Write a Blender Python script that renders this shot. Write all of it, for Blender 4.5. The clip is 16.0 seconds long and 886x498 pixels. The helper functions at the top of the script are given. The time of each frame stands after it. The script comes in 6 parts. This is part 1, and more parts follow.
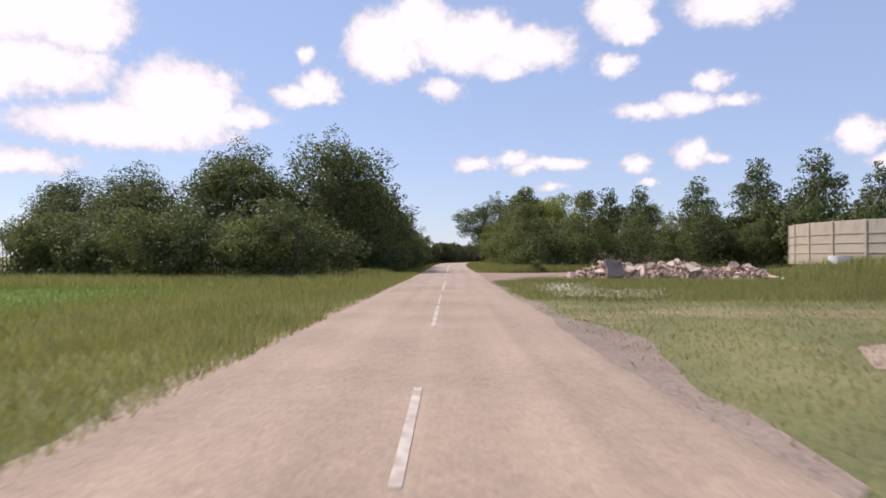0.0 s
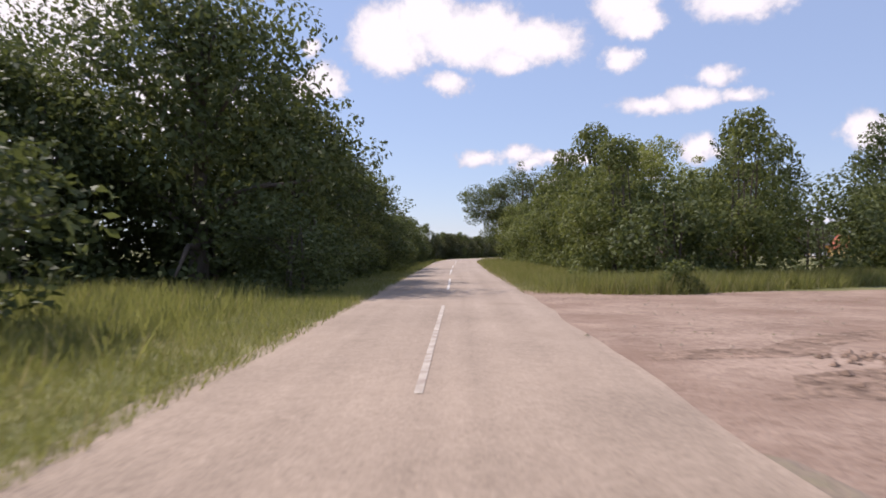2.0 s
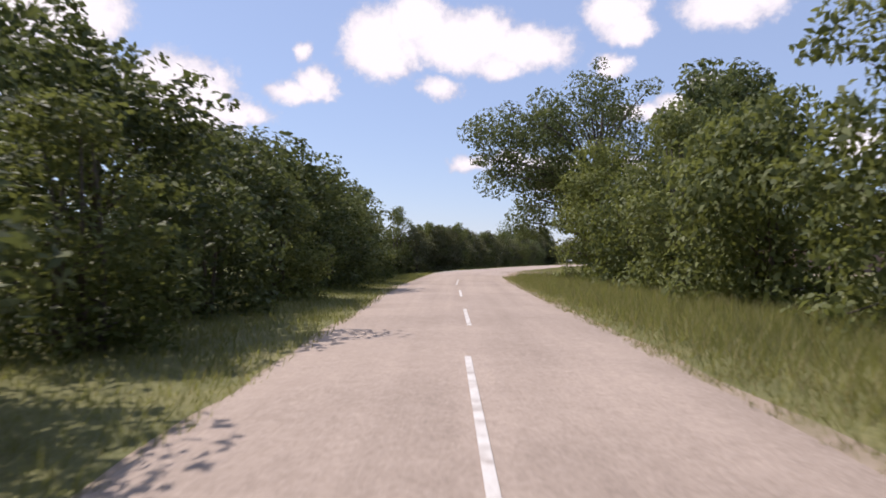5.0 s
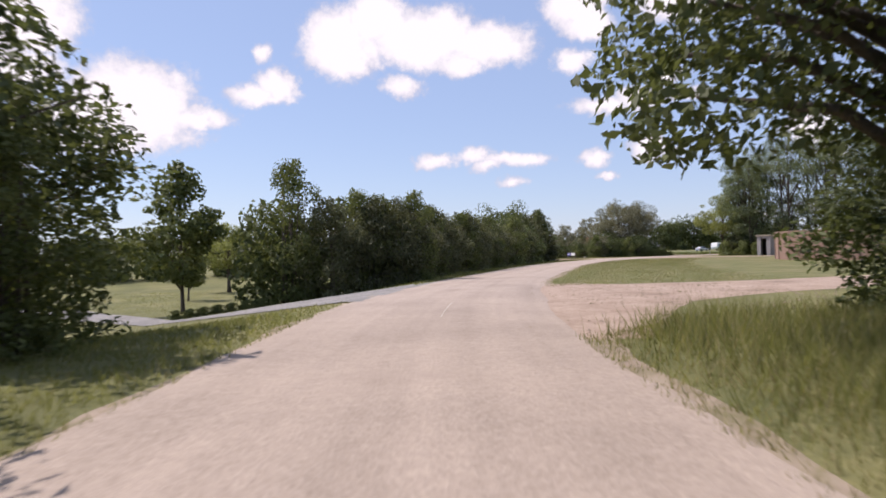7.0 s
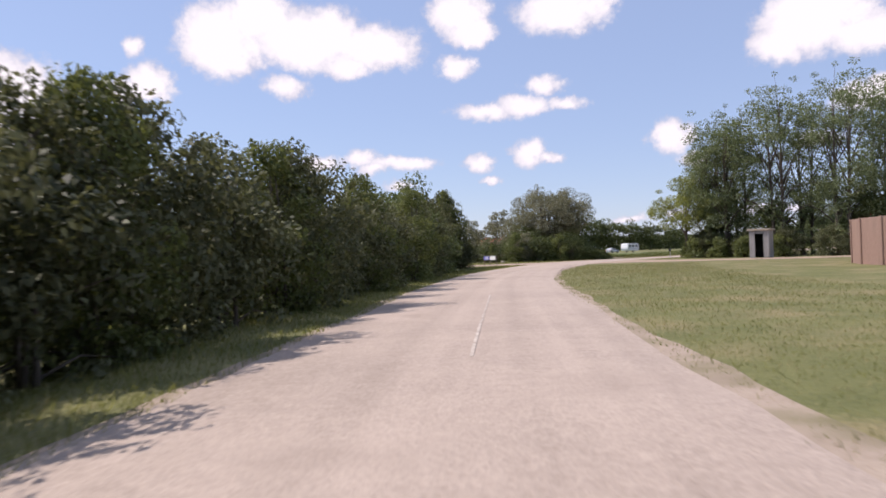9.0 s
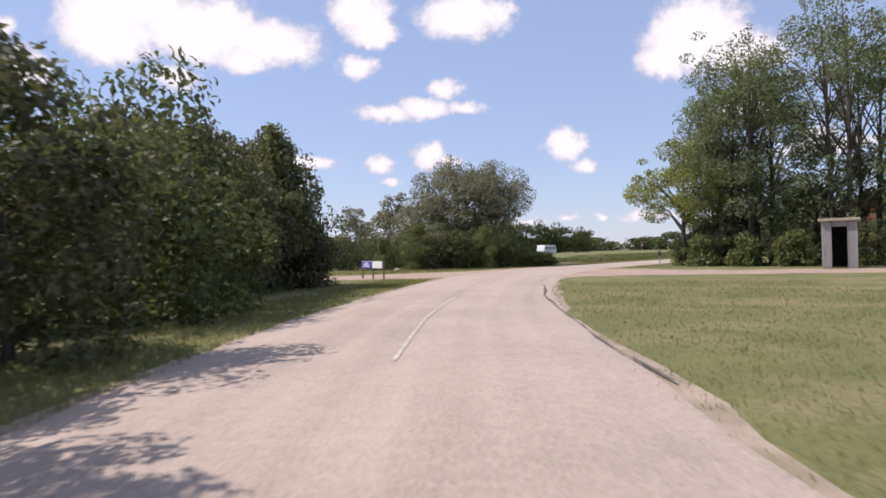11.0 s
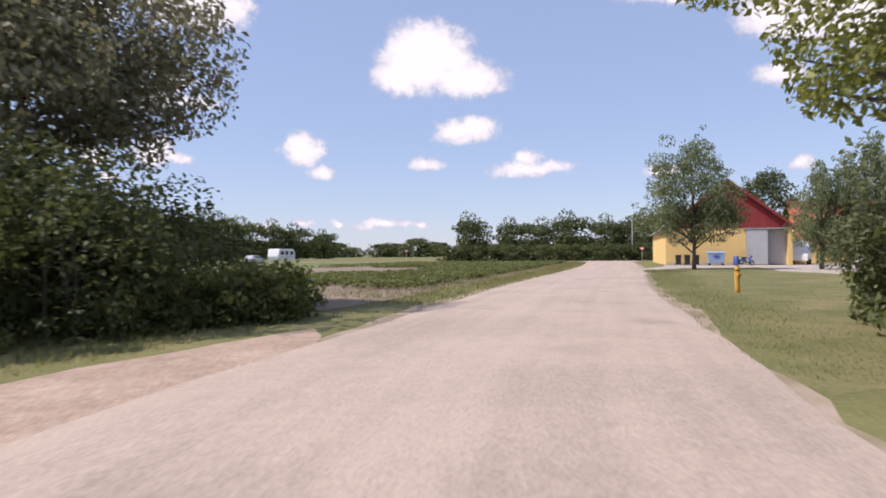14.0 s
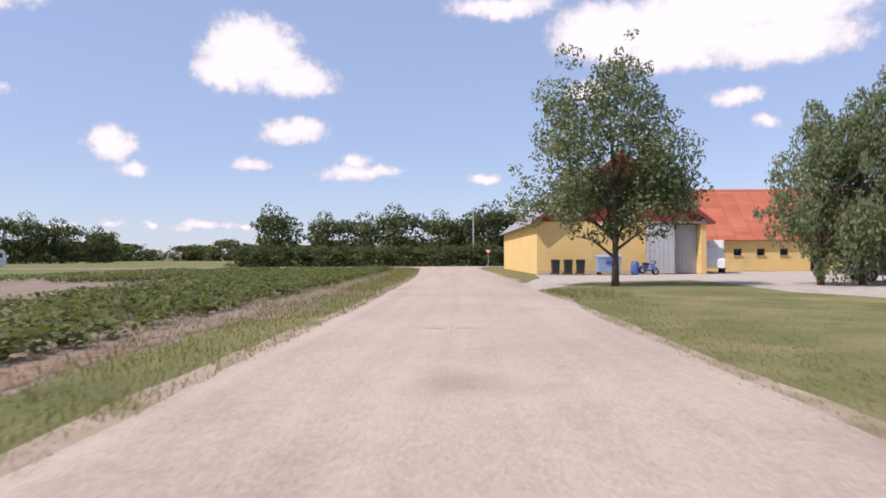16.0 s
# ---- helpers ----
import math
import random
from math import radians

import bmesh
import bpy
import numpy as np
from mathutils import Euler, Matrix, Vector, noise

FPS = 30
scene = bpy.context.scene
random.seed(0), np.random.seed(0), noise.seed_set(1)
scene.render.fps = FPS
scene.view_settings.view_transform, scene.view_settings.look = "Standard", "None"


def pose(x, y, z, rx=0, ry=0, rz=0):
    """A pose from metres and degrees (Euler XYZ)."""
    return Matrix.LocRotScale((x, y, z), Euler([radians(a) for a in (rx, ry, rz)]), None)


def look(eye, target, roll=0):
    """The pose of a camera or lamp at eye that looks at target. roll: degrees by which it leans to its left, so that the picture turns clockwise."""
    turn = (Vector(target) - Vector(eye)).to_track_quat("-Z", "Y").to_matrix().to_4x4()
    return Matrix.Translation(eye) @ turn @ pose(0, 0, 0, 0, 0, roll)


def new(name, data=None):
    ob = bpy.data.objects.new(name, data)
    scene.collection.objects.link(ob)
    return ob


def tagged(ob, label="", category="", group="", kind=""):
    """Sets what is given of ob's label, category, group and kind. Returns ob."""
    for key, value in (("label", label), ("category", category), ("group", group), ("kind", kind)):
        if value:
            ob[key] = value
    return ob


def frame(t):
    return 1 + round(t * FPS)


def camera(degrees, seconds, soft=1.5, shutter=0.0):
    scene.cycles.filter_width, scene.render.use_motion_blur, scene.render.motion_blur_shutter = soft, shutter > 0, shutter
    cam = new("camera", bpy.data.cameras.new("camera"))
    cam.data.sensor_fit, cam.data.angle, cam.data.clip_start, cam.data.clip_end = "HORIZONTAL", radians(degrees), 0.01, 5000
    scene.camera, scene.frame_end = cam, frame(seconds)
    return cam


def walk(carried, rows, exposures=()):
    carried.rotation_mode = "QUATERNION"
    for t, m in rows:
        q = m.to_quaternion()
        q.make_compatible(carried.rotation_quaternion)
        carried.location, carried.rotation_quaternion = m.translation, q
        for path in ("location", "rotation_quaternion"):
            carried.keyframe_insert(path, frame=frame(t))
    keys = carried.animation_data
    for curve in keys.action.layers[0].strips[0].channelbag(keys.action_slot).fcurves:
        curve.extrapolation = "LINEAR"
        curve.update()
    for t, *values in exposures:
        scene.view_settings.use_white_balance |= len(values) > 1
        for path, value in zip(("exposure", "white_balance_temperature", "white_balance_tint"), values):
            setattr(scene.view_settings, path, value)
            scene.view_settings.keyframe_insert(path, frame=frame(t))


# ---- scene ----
# The camera rides in a car at 1.35 m, along a country lane that bends to the right.
cam = camera(67.2, 16.0, soft=1.7, shutter=0.15)
EYE = 1.35
ROWS = [
    (0, 0.00, 0.00, 0.52, 0.67, -0.01),
    (0.5, 0.07, 8.81, 0.71, 0.72, 0.05),
    (1, 0.07, 17.60, 0.84, 0.59, -0.07),
    (1.5, 0.08, 26.41, 0.95, 0.37, 0.12),
    (2, 0.04, 35.15, 0.92, 0.17, 0.27),
    (2.5, -0.04, 43.90, 1.02, 0.26, 0.40),
    (3, -0.14, 52.68, 1.01, 0.20, 0.65),
    (3.5, -0.27, 61.45, 1.00, 0.31, 0.76),
    (4, -0.36, 70.15, 0.84, 0.47, 0.71),
    (6.5, 0.28, 112.63, -1.95, 0.60, -0.50),
    (7, 1.00, 120.89, -2.61, 0.40, -1.51),
    (7.5, 1.80, 129.07, -3.70, 0.16, -1.61),
    (8, 2.57, 137.19, -6.21, 0.15, -1.60),
    (8.5, 3.81, 145.10, -9.17, 0.36, -1.71),
    (9, 5.26, 152.72, -12.31, 0.42, -1.92),
    (11.5, 17.56, 188.54, -22.67, 0.07, -1.16),
    (12, 20.52, 195.33, -24.76, -0.15, -1.04),
    (12.5, 23.69, 201.78, -28.22, 0.14, -0.90),
    (13, 27.40, 207.96, -32.94, 0.38, -0.71),
    (13.5, 31.55, 213.92, -38.09, 0.10, -0.27),
    (14, 36.14, 219.20, -43.38, 0.46, -0.42),
    (14.5, 41.23, 223.84, -50.04, 0.47, -0.73),
    (15, 46.95, 227.92, -54.92, 0.40, -0.62),
    (15.5, 52.56, 231.71, -57.69, 0.75, -0.12),
    (16, 58.10, 235.10, -58.03, 0.68, -0.28),
]
walk(cam, [(t, pose(x, y, EYE, 90 + pitch, 0, yaw) @ pose(0, 0, 0, 0, 0, roll)) for t, x, y, yaw, pitch, roll in ROWS],
     exposures=[(0, 0.27, 6500, 19), (16, 0.27, 6500, 19)])

# ---- daylight ----
SUN_YAW, SUN_HEIGHT = 58.0, 52.0
world = bpy.data.worlds.new("sky")
scene.world = world
world.use_nodes = True
W = world.node_tree
W.nodes.clear()


def wn(kind, **values):
    node = W.nodes.new(kind)
    for key, value in values.items():
        if key == "operation":
            node.operation = value
        elif key == "data_type":
            node.data_type = value
        elif key == "blend_type":
            node.blend_type = value
    return node


def wlink(a, b):
    W.links.new(a, b)


def wmath(operation, a, b=None, clamp=False):
    node = W.nodes.new("ShaderNodeMath")
    node.operation, node.use_clamp = operation, clamp
    for n, v in enumerate((a, b)):
        if v is None:
            continue
        if isinstance(v, (int, float)):
            node.inputs[n].default_value = v
        else:
            wlink(v, node.inputs[n])
    return node.outputs[0]


def wvec(operation, a, b):
    node = W.nodes.new("ShaderNodeVectorMath")
    node.operation = operation
    for n, v in enumerate((a, b)):
        if v is None:
            continue
        if isinstance(v, tuple):
            node.inputs[n].default_value = v
        else:
            wlink(v, node.inputs[n])
    return node.outputs["Value"] if operation == "LENGTH" else node.outputs[0]


sky = W.nodes.new("ShaderNodeTexSky")
sky.sky_type = "NISHITA"
sky.sun_disc = False
sky.sun_elevation, sky.sun_rotation = radians(SUN_HEIGHT), radians(-SUN_YAW)
sky.air_density, sky.dust_density, sky.ozone_density = 1.0, 0.2, 1.5
coords = W.nodes.new("ShaderNodeTexCoord")
split = W.nodes.new("ShaderNodeSeparateXYZ")
wlink(coords.outputs["Generated"], split.inputs[0])
azimuth = wmath("MULTIPLY", wmath("ARCTAN2", wmath("MULTIPLY", split.outputs[0], -1.0), split.outputs[1]), 57.29578)
height = wmath("MULTIPLY", wmath("ARCSINE", split.outputs[2]), 57.29578)
flat = W.nodes.new("ShaderNodeCombineXYZ")
wlink(azimuth, flat.inputs[0])
wlink(height, flat.inputs[1])


def wnoise(scale, detail, rough, vector):
    node = W.nodes.new("ShaderNodeTexNoise")
    node.inputs["Scale"].default_value, node.inputs["Detail"].default_value = scale, detail
    node.inputs["Roughness"].default_value = rough
    wlink(vector, node.inputs["Vector"])
    return node


billow = wnoise(0.42, 5.0, 0.6, flat.outputs[0])
wisp = wnoise(1.3, 4.0, 0.6, flat.outputs[0])
shift = wvec("MULTIPLY", wvec("SUBTRACT", billow.outputs["Color"], (0.5, 0.5, 0.5)), (3.4, 1.7, 0.0))
warped = wvec("ADD", flat.outputs[0], shift)

# Each cumulus: puffs of (azimuth to the left of north, height, half width, half height), in degrees.
CLOUD_WEST = [(36.1, 17.7, 8.0, 3.4), (29.8, 17.9, 4.4, 2.8), (35.9, 13.6, 6.3, 2.3), (31.2, 13.8, 4.6, 1.8), (22.0, 12.1, 4.7, 3.4),
              (25.8, 10.0, 8.4, 1.7), (17.6, 11.4, 2.9, 1.0), (35.2, 6.9, 6.2, 1.1)]
CLOUD_SMALL = [(12.2, 16.6, 1.0, 0.7), (11.1, 14.1, 1.8, 1.3), (12.9, 13.3, 2.0, 0.9)]
CLOUD_BIG = [(5.5, 17.6, 3.6, 2.7), (2.6, 19.5, 2.9, 2.1), (-1.7, 17.8, 5.3, 2.4), (-6.9, 17.3, 4.1, 1.8), (5.0, 16.1, 2.9, 1.3),
             (-4.5, 15.7, 2.1, 0.9), (0.5, 14.0, 1.9, 0.9)]
CLOUD_NORTH = [(-14.4, 19.8, 2.7, 1.7), (-15.3, 18.4, 2.0, 1.4), (-13.8, 15.5, 1.6, 0.9), (-23.1, 19.4, 3.8, 1.7), (-25.5, 19.6, 1.8, 1.0),
               (-21.3, 13.9, 1.8, 0.8), (-16.7, 11.8, 2.9, 0.7), (-19.7, 12.3, 2.4, 0.8), (-23.1, 12.3, 1.7, 0.5)]
CLOUD_LOW = [(-31.5, 8.9, 1.8, 1.3), (-33.2, 6.9, 1.3, 0.6), (-20.0, 8.3, 1.4, 1.1), (-21.6, 7.8, 1.1, 0.5), (-15.8, 7.6, 1.2, 0.8),
             (-16.7, 6.1, 0.9, 0.3), (-2.1, 8.0, 1.7, 0.6), (-5.5, 8.4, 1.7, 0.6), (-8.8, 7.9, 3.3, 0.6), (-6.7, 7.5, 1.4, 0.6), (-8.8, 6.0, 1.2, 0.4)]
CLOUD_EAST = [(-42.1, 16.5, 3.9, 2.7), (-39.7, 14.8, 2.3, 1.4), (-45.4, 14.7, 3.4, 1.4), (-45.1, 10.4, 2.6, 1.0), (-46.1, 10.9, 1.7, 0.8),
              (-42.0, 7.8, 1.4, 0.6), (-50.9, 7.2, 3.3, 0.7), (-50.4, 8.1, 1.4, 0.6), (-61.7, 6.6, 1.6, 0.5), (-71.9, 6.8, 1.0, 0.6)]
CLOUD_FAR_EAST = [(-70.6, 13.6, 1.8, 0.9), (-81.9, 12.4, 2.1, 0.7), (-72.0, 18.1, 4.5, 2.3), (-78.6, 18.1, 6.7, 2.8), (-84.6, 16.3, 5.8, 1.8),
                  (-86.2, 19.0, 5.9, 2.3), (-76.8, 16.1, 4.6, 1.4), (-63.3, 20.5, 4.7, 0.9), (-84.0, 10.3, 1.0, 0.5)]
CLOUD_HORIZON = [(-38.4, 2.6, 2.8, 0.35), (-34.2, 2.6, 0.7, 0.3), (-31.8, 2.7, 0.9, 0.3), (-41.6, 2.6, 0.7, 0.3), (-28.0, 2.4, 1.5, 0.3)]
cover = None
for puffs in (CLOUD_WEST, CLOUD_SMALL, CLOUD_BIG, CLOUD_NORTH, CLOUD_LOW, CLOUD_EAST, CLOUD_FAR_EAST, CLOUD_HORIZON):
    for az, el, wide, tall in puffs:
        wide, tall = wide * 1.12, tall * 1.15
        away = wvec("LENGTH", wvec("MULTIPLY", wvec("SUBTRACT", warped, (az, el, 0.0)), (1 / wide, 1 / tall, 0.0)), None)
        inside = wmath("MULTIPLY", wmath("SUBTRACT", 1.0, away), min(1.0, 0.35 + tall * 0.25))
        cover = inside if cover is None else wmath("MAXIMUM", cover, inside)
# scattered cumulus over the rest of the sky
rest = W.nodes.new("ShaderNodeMapRange")
rest.inputs[1].default_value, rest.inputs[2].default_value = 26.0, 40.0
wlink(height, rest.inputs[0])
high = wnoise(2.6, 5.0, 0.6, coords.outputs["Generated"])
cover = wmath("MAXIMUM", cover, wmath("ADD", wmath("SUBTRACT", high.outputs["Fac"], 0.52), wmath("SUBTRACT", rest.outputs[0], 1.0)))
density = wmath("ADD", cover, wmath("MULTIPLY", wmath("SUBTRACT", wisp.outputs["Fac"], 0.5), 0.42))
soft_edge = W.nodes.new("ShaderNodeMapRange")
soft_edge.interpolation_type = "SMOOTHSTEP"
soft_edge.inputs[1].default_value, soft_edge.inputs[2].default_value = -0.12, 0.24
wlink(density, soft_edge.inputs[0])
shade = W.nodes.new("ShaderNodeMapRange")
shade.inputs[1].default_value, shade.inputs[2].default_value = -0.05, 0.38
wlink(wmath("ADD", density, wmath("MULTIPLY", wmath("SUBTRACT", billow.outputs["Fac"], 0.5), 0.6)), shade.inputs[0])
cloud_tone = W.nodes.new("ShaderNodeMix")
cloud_tone.data_type = "RGBA"
cloud_tone.inputs["A"].default_value, cloud_tone.inputs["B"].default_value = (0.52, 0.53, 0.62, 1), (0.86, 0.83, 0.85, 1)
wlink(shade.outputs[0], cloud_tone.inputs["Factor"])
sky_light = W.nodes.new("ShaderNodeBackground")
haze = W.nodes.new("ShaderNodeMix")
haze.data_type, haze.blend_type = "RGBA", "MIX"
haze.inputs["Factor"].default_value = 0.62
haze.inputs["B"].default_value = (2.55, 3.3, 4.95, 1)
wlink(sky.outputs[0], haze.inputs["A"])
wlink(haze.outputs["Result"], sky_light.inputs[0])
sky_light.inputs[1].default_value = 0.13
cloud_light = W.nodes.new("ShaderNodeBackground")
wlink(cloud_tone.outputs["Result"], cloud_light.inputs[0])
cloud_light.inputs[1].default_value = 1.0
both = W.nodes.new("ShaderNodeMixShader")
wlink(soft_edge.outputs[0], both.inputs[0])
wlink(sky_light.outputs[0], both.inputs[1])
wlink(cloud_light.outputs[0], both.inputs[2])
world_out = W.nodes.new("ShaderNodeOutputWorld")
wlink(both.outputs[0], world_out.inputs[0])

sun_data = bpy.data.lights.new("sun", "SUN")
sun_data.energy, sun_data.angle, sun_data.color = 4.2, radians(0.53), (1.0, 0.94, 0.86)
sun = new("sun", sun_data)
sun_way = Vector((-math.sin(radians(SUN_YAW)) * math.cos(radians(SUN_HEIGHT)), math.cos(radians(SUN_YAW)) * math.cos(radians(SUN_HEIGHT)),
                  math.sin(radians(SUN_HEIGHT))))
sun.matrix_basis = look(sun_way * 100, (0, 0, 0))

# ---- materials ----
def material(name, low, high, scale=3.0, fine=60.0, rough=0.85, metal=0.0, bump=0.0, stain=None, stain_scale=0.3, stain_at=0.62,
             island=0.0, per_object=0.0, through_light=0.0, gloss=0.3, stretch=None, streak=0.0, speck=0.0, speck_scale=16.0):
    """A surface that varies between two colours at two sizes, with optional stains, relief, and a change from piece to piece."""
    m = bpy.data.materials.new(name)
    m.use_nodes = True
    t = m.node_tree
    t.nodes.clear()
    add, tie = t.nodes.new, t.links.new
    where = add("ShaderNodeTexCoord").outputs["Object"]
    if stretch:
        mapping = add("ShaderNodeMapping")
        mapping.inputs["Scale"].default_value = stretch
        tie(where, mapping.inputs[0])
        where = mapping.outputs[0]

    def grain(size, detail=4.0):
        node = add("ShaderNodeTexNoise")
        node.inputs["Scale"].default_value, node.inputs["Detail"].default_value = size, detail
        tie(where, node.inputs["Vector"])
        return node.outputs["Fac"]

    def calc(op, a, b):
        node = add("ShaderNodeMath")
        node.operation = op
        for n, v in enumerate((a, b)):
            if isinstance(v, (int, float)):
                node.inputs[n].default_value = v
            else:
                tie(v, node.inputs[n])
        return node.outputs[0]

    def mix(fac, a, b):
        node = add("ShaderNodeMix")
        node.data_type = "RGBA"
        for socket, v in (("Factor", fac), ("A", a), ("B", b)):
            if isinstance(v, (int, float)):
                node.inputs[socket].default_value = v
            elif isinstance(v, tuple):
                node.inputs[socket].default_value = (*v, 1)
            else:
                tie(v, node.inputs[socket])
        return node.outputs["Result"]

    tiny, wide = grain(fine, 3.0), grain(scale, 5.0)
    blend = calc("ADD", calc("MULTIPLY", tiny, 0.9), calc("MULTIPLY", wide, 1.1))
    blend = calc("SUBTRACT", blend, 0.5)
    if streak:  # wheel tracks and seams along the lane, by its own lengthwise coordinates
        lengthwise = add("ShaderNodeMapping")
        lengthwise.inputs["Scale"].default_value = (1.9, 0.035, 1.0)
        tie(add("ShaderNodeTexCoord").outputs["UV"], lengthwise.inputs[0])
        lines = add("ShaderNodeTexNoise")
        lines.inputs["Scale"].default_value, lines.inputs["Detail"].default_value = 1.0, 3.0
        tie(lengthwise.outputs[0], lines.inputs["Vector"])
        blend = calc("ADD", blend, calc("MULTIPLY", calc("SUBTRACT", lines.outputs["Fac"], 0.5), streak))
        dusty = add("ShaderNodeMapRange")  # the older, paler surfacing further along
        dusty.inputs[1].default_value, dusty.inputs[2].default_value, dusty.inputs[4].default_value = 90.0, 235.0, 0.3
        metres = add("ShaderNodeSeparateXYZ")
        tie(add("ShaderNodeTexCoord").outputs["UV"], metres.inputs[0])
        tie(metres.outputs[1], dusty.inputs[0])
        blend = calc("ADD", blend, dusty.outputs[0])
    if speck:  # single stones, each with its own shade
        for size, share in ((speck_scale, 0.6), (speck_scale * 0.3, 0.4)):
            cells = add("ShaderNodeTexVoronoi")
            cells.inputs["Scale"].default_value = size
            tie(where, cells.inputs["Vector"])
            apart = add("ShaderNodeSeparateColor")
            tie(cells.outputs["Color"], apart.inputs[0])
            blend = calc("ADD", blend, calc("MULTIPLY", calc("SUBTRACT", apart.outputs[0], 0.5), speck * share))
    if island:
        blend = calc("ADD", blend, calc("MULTIPLY", calc("SUBTRACT", add("ShaderNodeNewGeometry").outputs["Random Per Island"], 0.5), island))
    if per_object:
        blend = calc("ADD", blend, calc("MULTIPLY", calc("SUBTRACT", add("ShaderNodeObjectInfo").outputs["Random"], 0.5), per_object))
    limit = add("ShaderNodeClamp")
    tie(blend, limit.inputs[0])
    colour = mix(limit.outputs[0], low, high)
    if stain:
        step = add("ShaderNodeMapRange")
        step.inputs[1].default_value, step.inputs[2].default_value = stain_at - 0.1, stain_at + 0.12
        tie(calc("ADD", calc("MULTIPLY", grain(stain_scale, 6.0), 0.8), calc("MULTIPLY", tiny, 0.2)), step.inputs[0])
        colour = mix(step.outputs[0], colour, stain)
    if streak:  # the browner chippings of the first stretch
        brown = add("ShaderNodeMapRange")
        brown.inputs[1].default_value, brown.inputs[2].default_value = 60.0, 120.0
        brown.inputs[3].default_value, brown.inputs[4].default_value = 1.0, 0.0
        tie(metres.outputs[1], brown.inputs[0])
        tinge = add("ShaderNodeMix")
        tinge.data_type, tinge.blend_type = "RGBA", "MULTIPLY"
        tinge.inputs["B"].default_value = (0.97, 0.91, 0.81, 1)
        tie(brown.outputs[0], tinge.inputs["Factor"])
        tie(colour, tinge.inputs["A"])
        colour = tinge.outputs["Result"]
    shader = add("ShaderNodeBsdfPrincipled")
    tie(colour, shader.inputs["Base Color"])
    shader.inputs["Metallic"].default_value = metal
    shader.inputs["Specular IOR Level"].default_value = gloss
    tie(calc("ADD", calc("MULTIPLY", calc("SUBTRACT", wide, 0.5), 0.25), rough), shader.inputs["Roughness"])
    if bump:
        relief = add("ShaderNodeBump")
        relief.inputs["Strength"].default_value, relief.inputs["Distance"].default_value = 1.0, bump
        tie(calc("ADD", tiny, calc("MULTIPLY", wide, 0.6)), relief.inputs["Height"])
        tie(relief.outputs[0], shader.inputs["Normal"])
    out = shader.outputs[0]
    if through_light:
        glow = add("ShaderNodeBsdfTranslucent")
        tie(mix(0.5, colour, (high[0] * 1.25, high[1] * 1.2, high[2] * 0.6)), glow.inputs[0])
        both_ways = add("ShaderNodeMixShader")
        both_ways.inputs[0].default_value = through_light
        tie(out, both_ways.inputs[1])
        tie(glow.outputs[0], both_ways.inputs[2])
        out = both_ways.outputs[0]
    end = add("ShaderNodeOutputMaterial")
    tie(out, end.inputs[0])
    return m


ASPHALT = material("asphalt", (0.215, 0.169, 0.134), (0.455, 0.366, 0.3), 0.3, 24, 0.9, bump=0.012, stain=(0.2, 0.155, 0.122), stain_scale=0.3, stain_at=0.68, streak=0.7, speck=0.35, speck_scale=26.0)
PAINT_LINE = material("road_paint", (0.48, 0.45, 0.41), (0.76, 0.73, 0.69), 3.0, 30, 0.75, stain=(0.34, 0.28, 0.24), stain_scale=4.0, stain_at=0.58)
PAINT_WORN = material("worn_road_paint", (0.4, 0.34, 0.28), (0.62, 0.55, 0.47), 3.0, 30, 0.85, stain=(0.33, 0.265, 0.215), stain_scale=5.0, stain_at=0.52)
DIRT = material("dirt", (0.27, 0.188, 0.138), (0.5, 0.385, 0.303), 0.8, 22, 0.95, bump=0.03, stain=(0.2, 0.14, 0.1), stain_scale=0.45, stain_at=0.64, speck=0.55, speck_scale=14.0)
SAND = material("sand_grit", (0.25, 0.19, 0.14), (0.46, 0.37, 0.29), 1.0, 25, 0.95, bump=0.01, stain=(0.17, 0.15, 0.07), stain_scale=0.9, stain_at=0.55)
GRAVEL = material("grey_gravel", (0.15, 0.14, 0.13), (0.34, 0.32, 0.3), 1.0, 28, 0.95, bump=0.02, speck=0.8, speck_scale=18.0)
YARD = material("pale_gravel", (0.3, 0.26, 0.22), (0.52, 0.46, 0.4), 1.0, 28, 0.95, bump=0.02, speck=0.7, speck_scale=18.0)
SOIL = material("soil", (0.15, 0.11, 0.085), (0.33, 0.255, 0.2), 0.6, 12, 0.95, bump=0.04, stain=(0.14, 0.145, 0.06), stain_scale=0.35, stain_at=0.62)
TURF = material("turf", (0.068, 0.08, 0.025), (0.225, 0.212, 0.085), 0.35, 16, 0.95, bump=0.03, stain=(0.26, 0.23, 0.105), stain_scale=0.3, stain_at=0.6)
DRY_TURF = material("dry_turf", (0.15, 0.13, 0.06), (0.31, 0.255, 0.14), 0.9, 12, 0.95, bump=0.03, stain=(0.12, 0.13, 0.04), stain_scale=0.7, stain_at=0.56)
EARTH = material("drive_earth", (0.17, 0.108, 0.077), (0.44, 0.325, 0.25), 0.45, 16, 0.95, bump=0.03, stain=(0.2, 0.125, 0.088), stain_scale=0.32, stain_at=0.56, speck=0.5, speck_scale=12.0)
LAWN = material("mown_lawn", (0.078, 0.092, 0.026), (0.2, 0.192, 0.076), 0.6, 14, 0.95, bump=0.03, stain=(0.25, 0.205, 0.105), stain_scale=0.45, stain_at=0.57)
MEADOW = material("meadow_grass", (0.085, 0.11, 0.036), (0.17, 0.19, 0.072), 0.15, 6, 0.95, bump=0.03, stain=(0.22, 0.19, 0.1), stain_scale=0.05, stain_at=0.62)
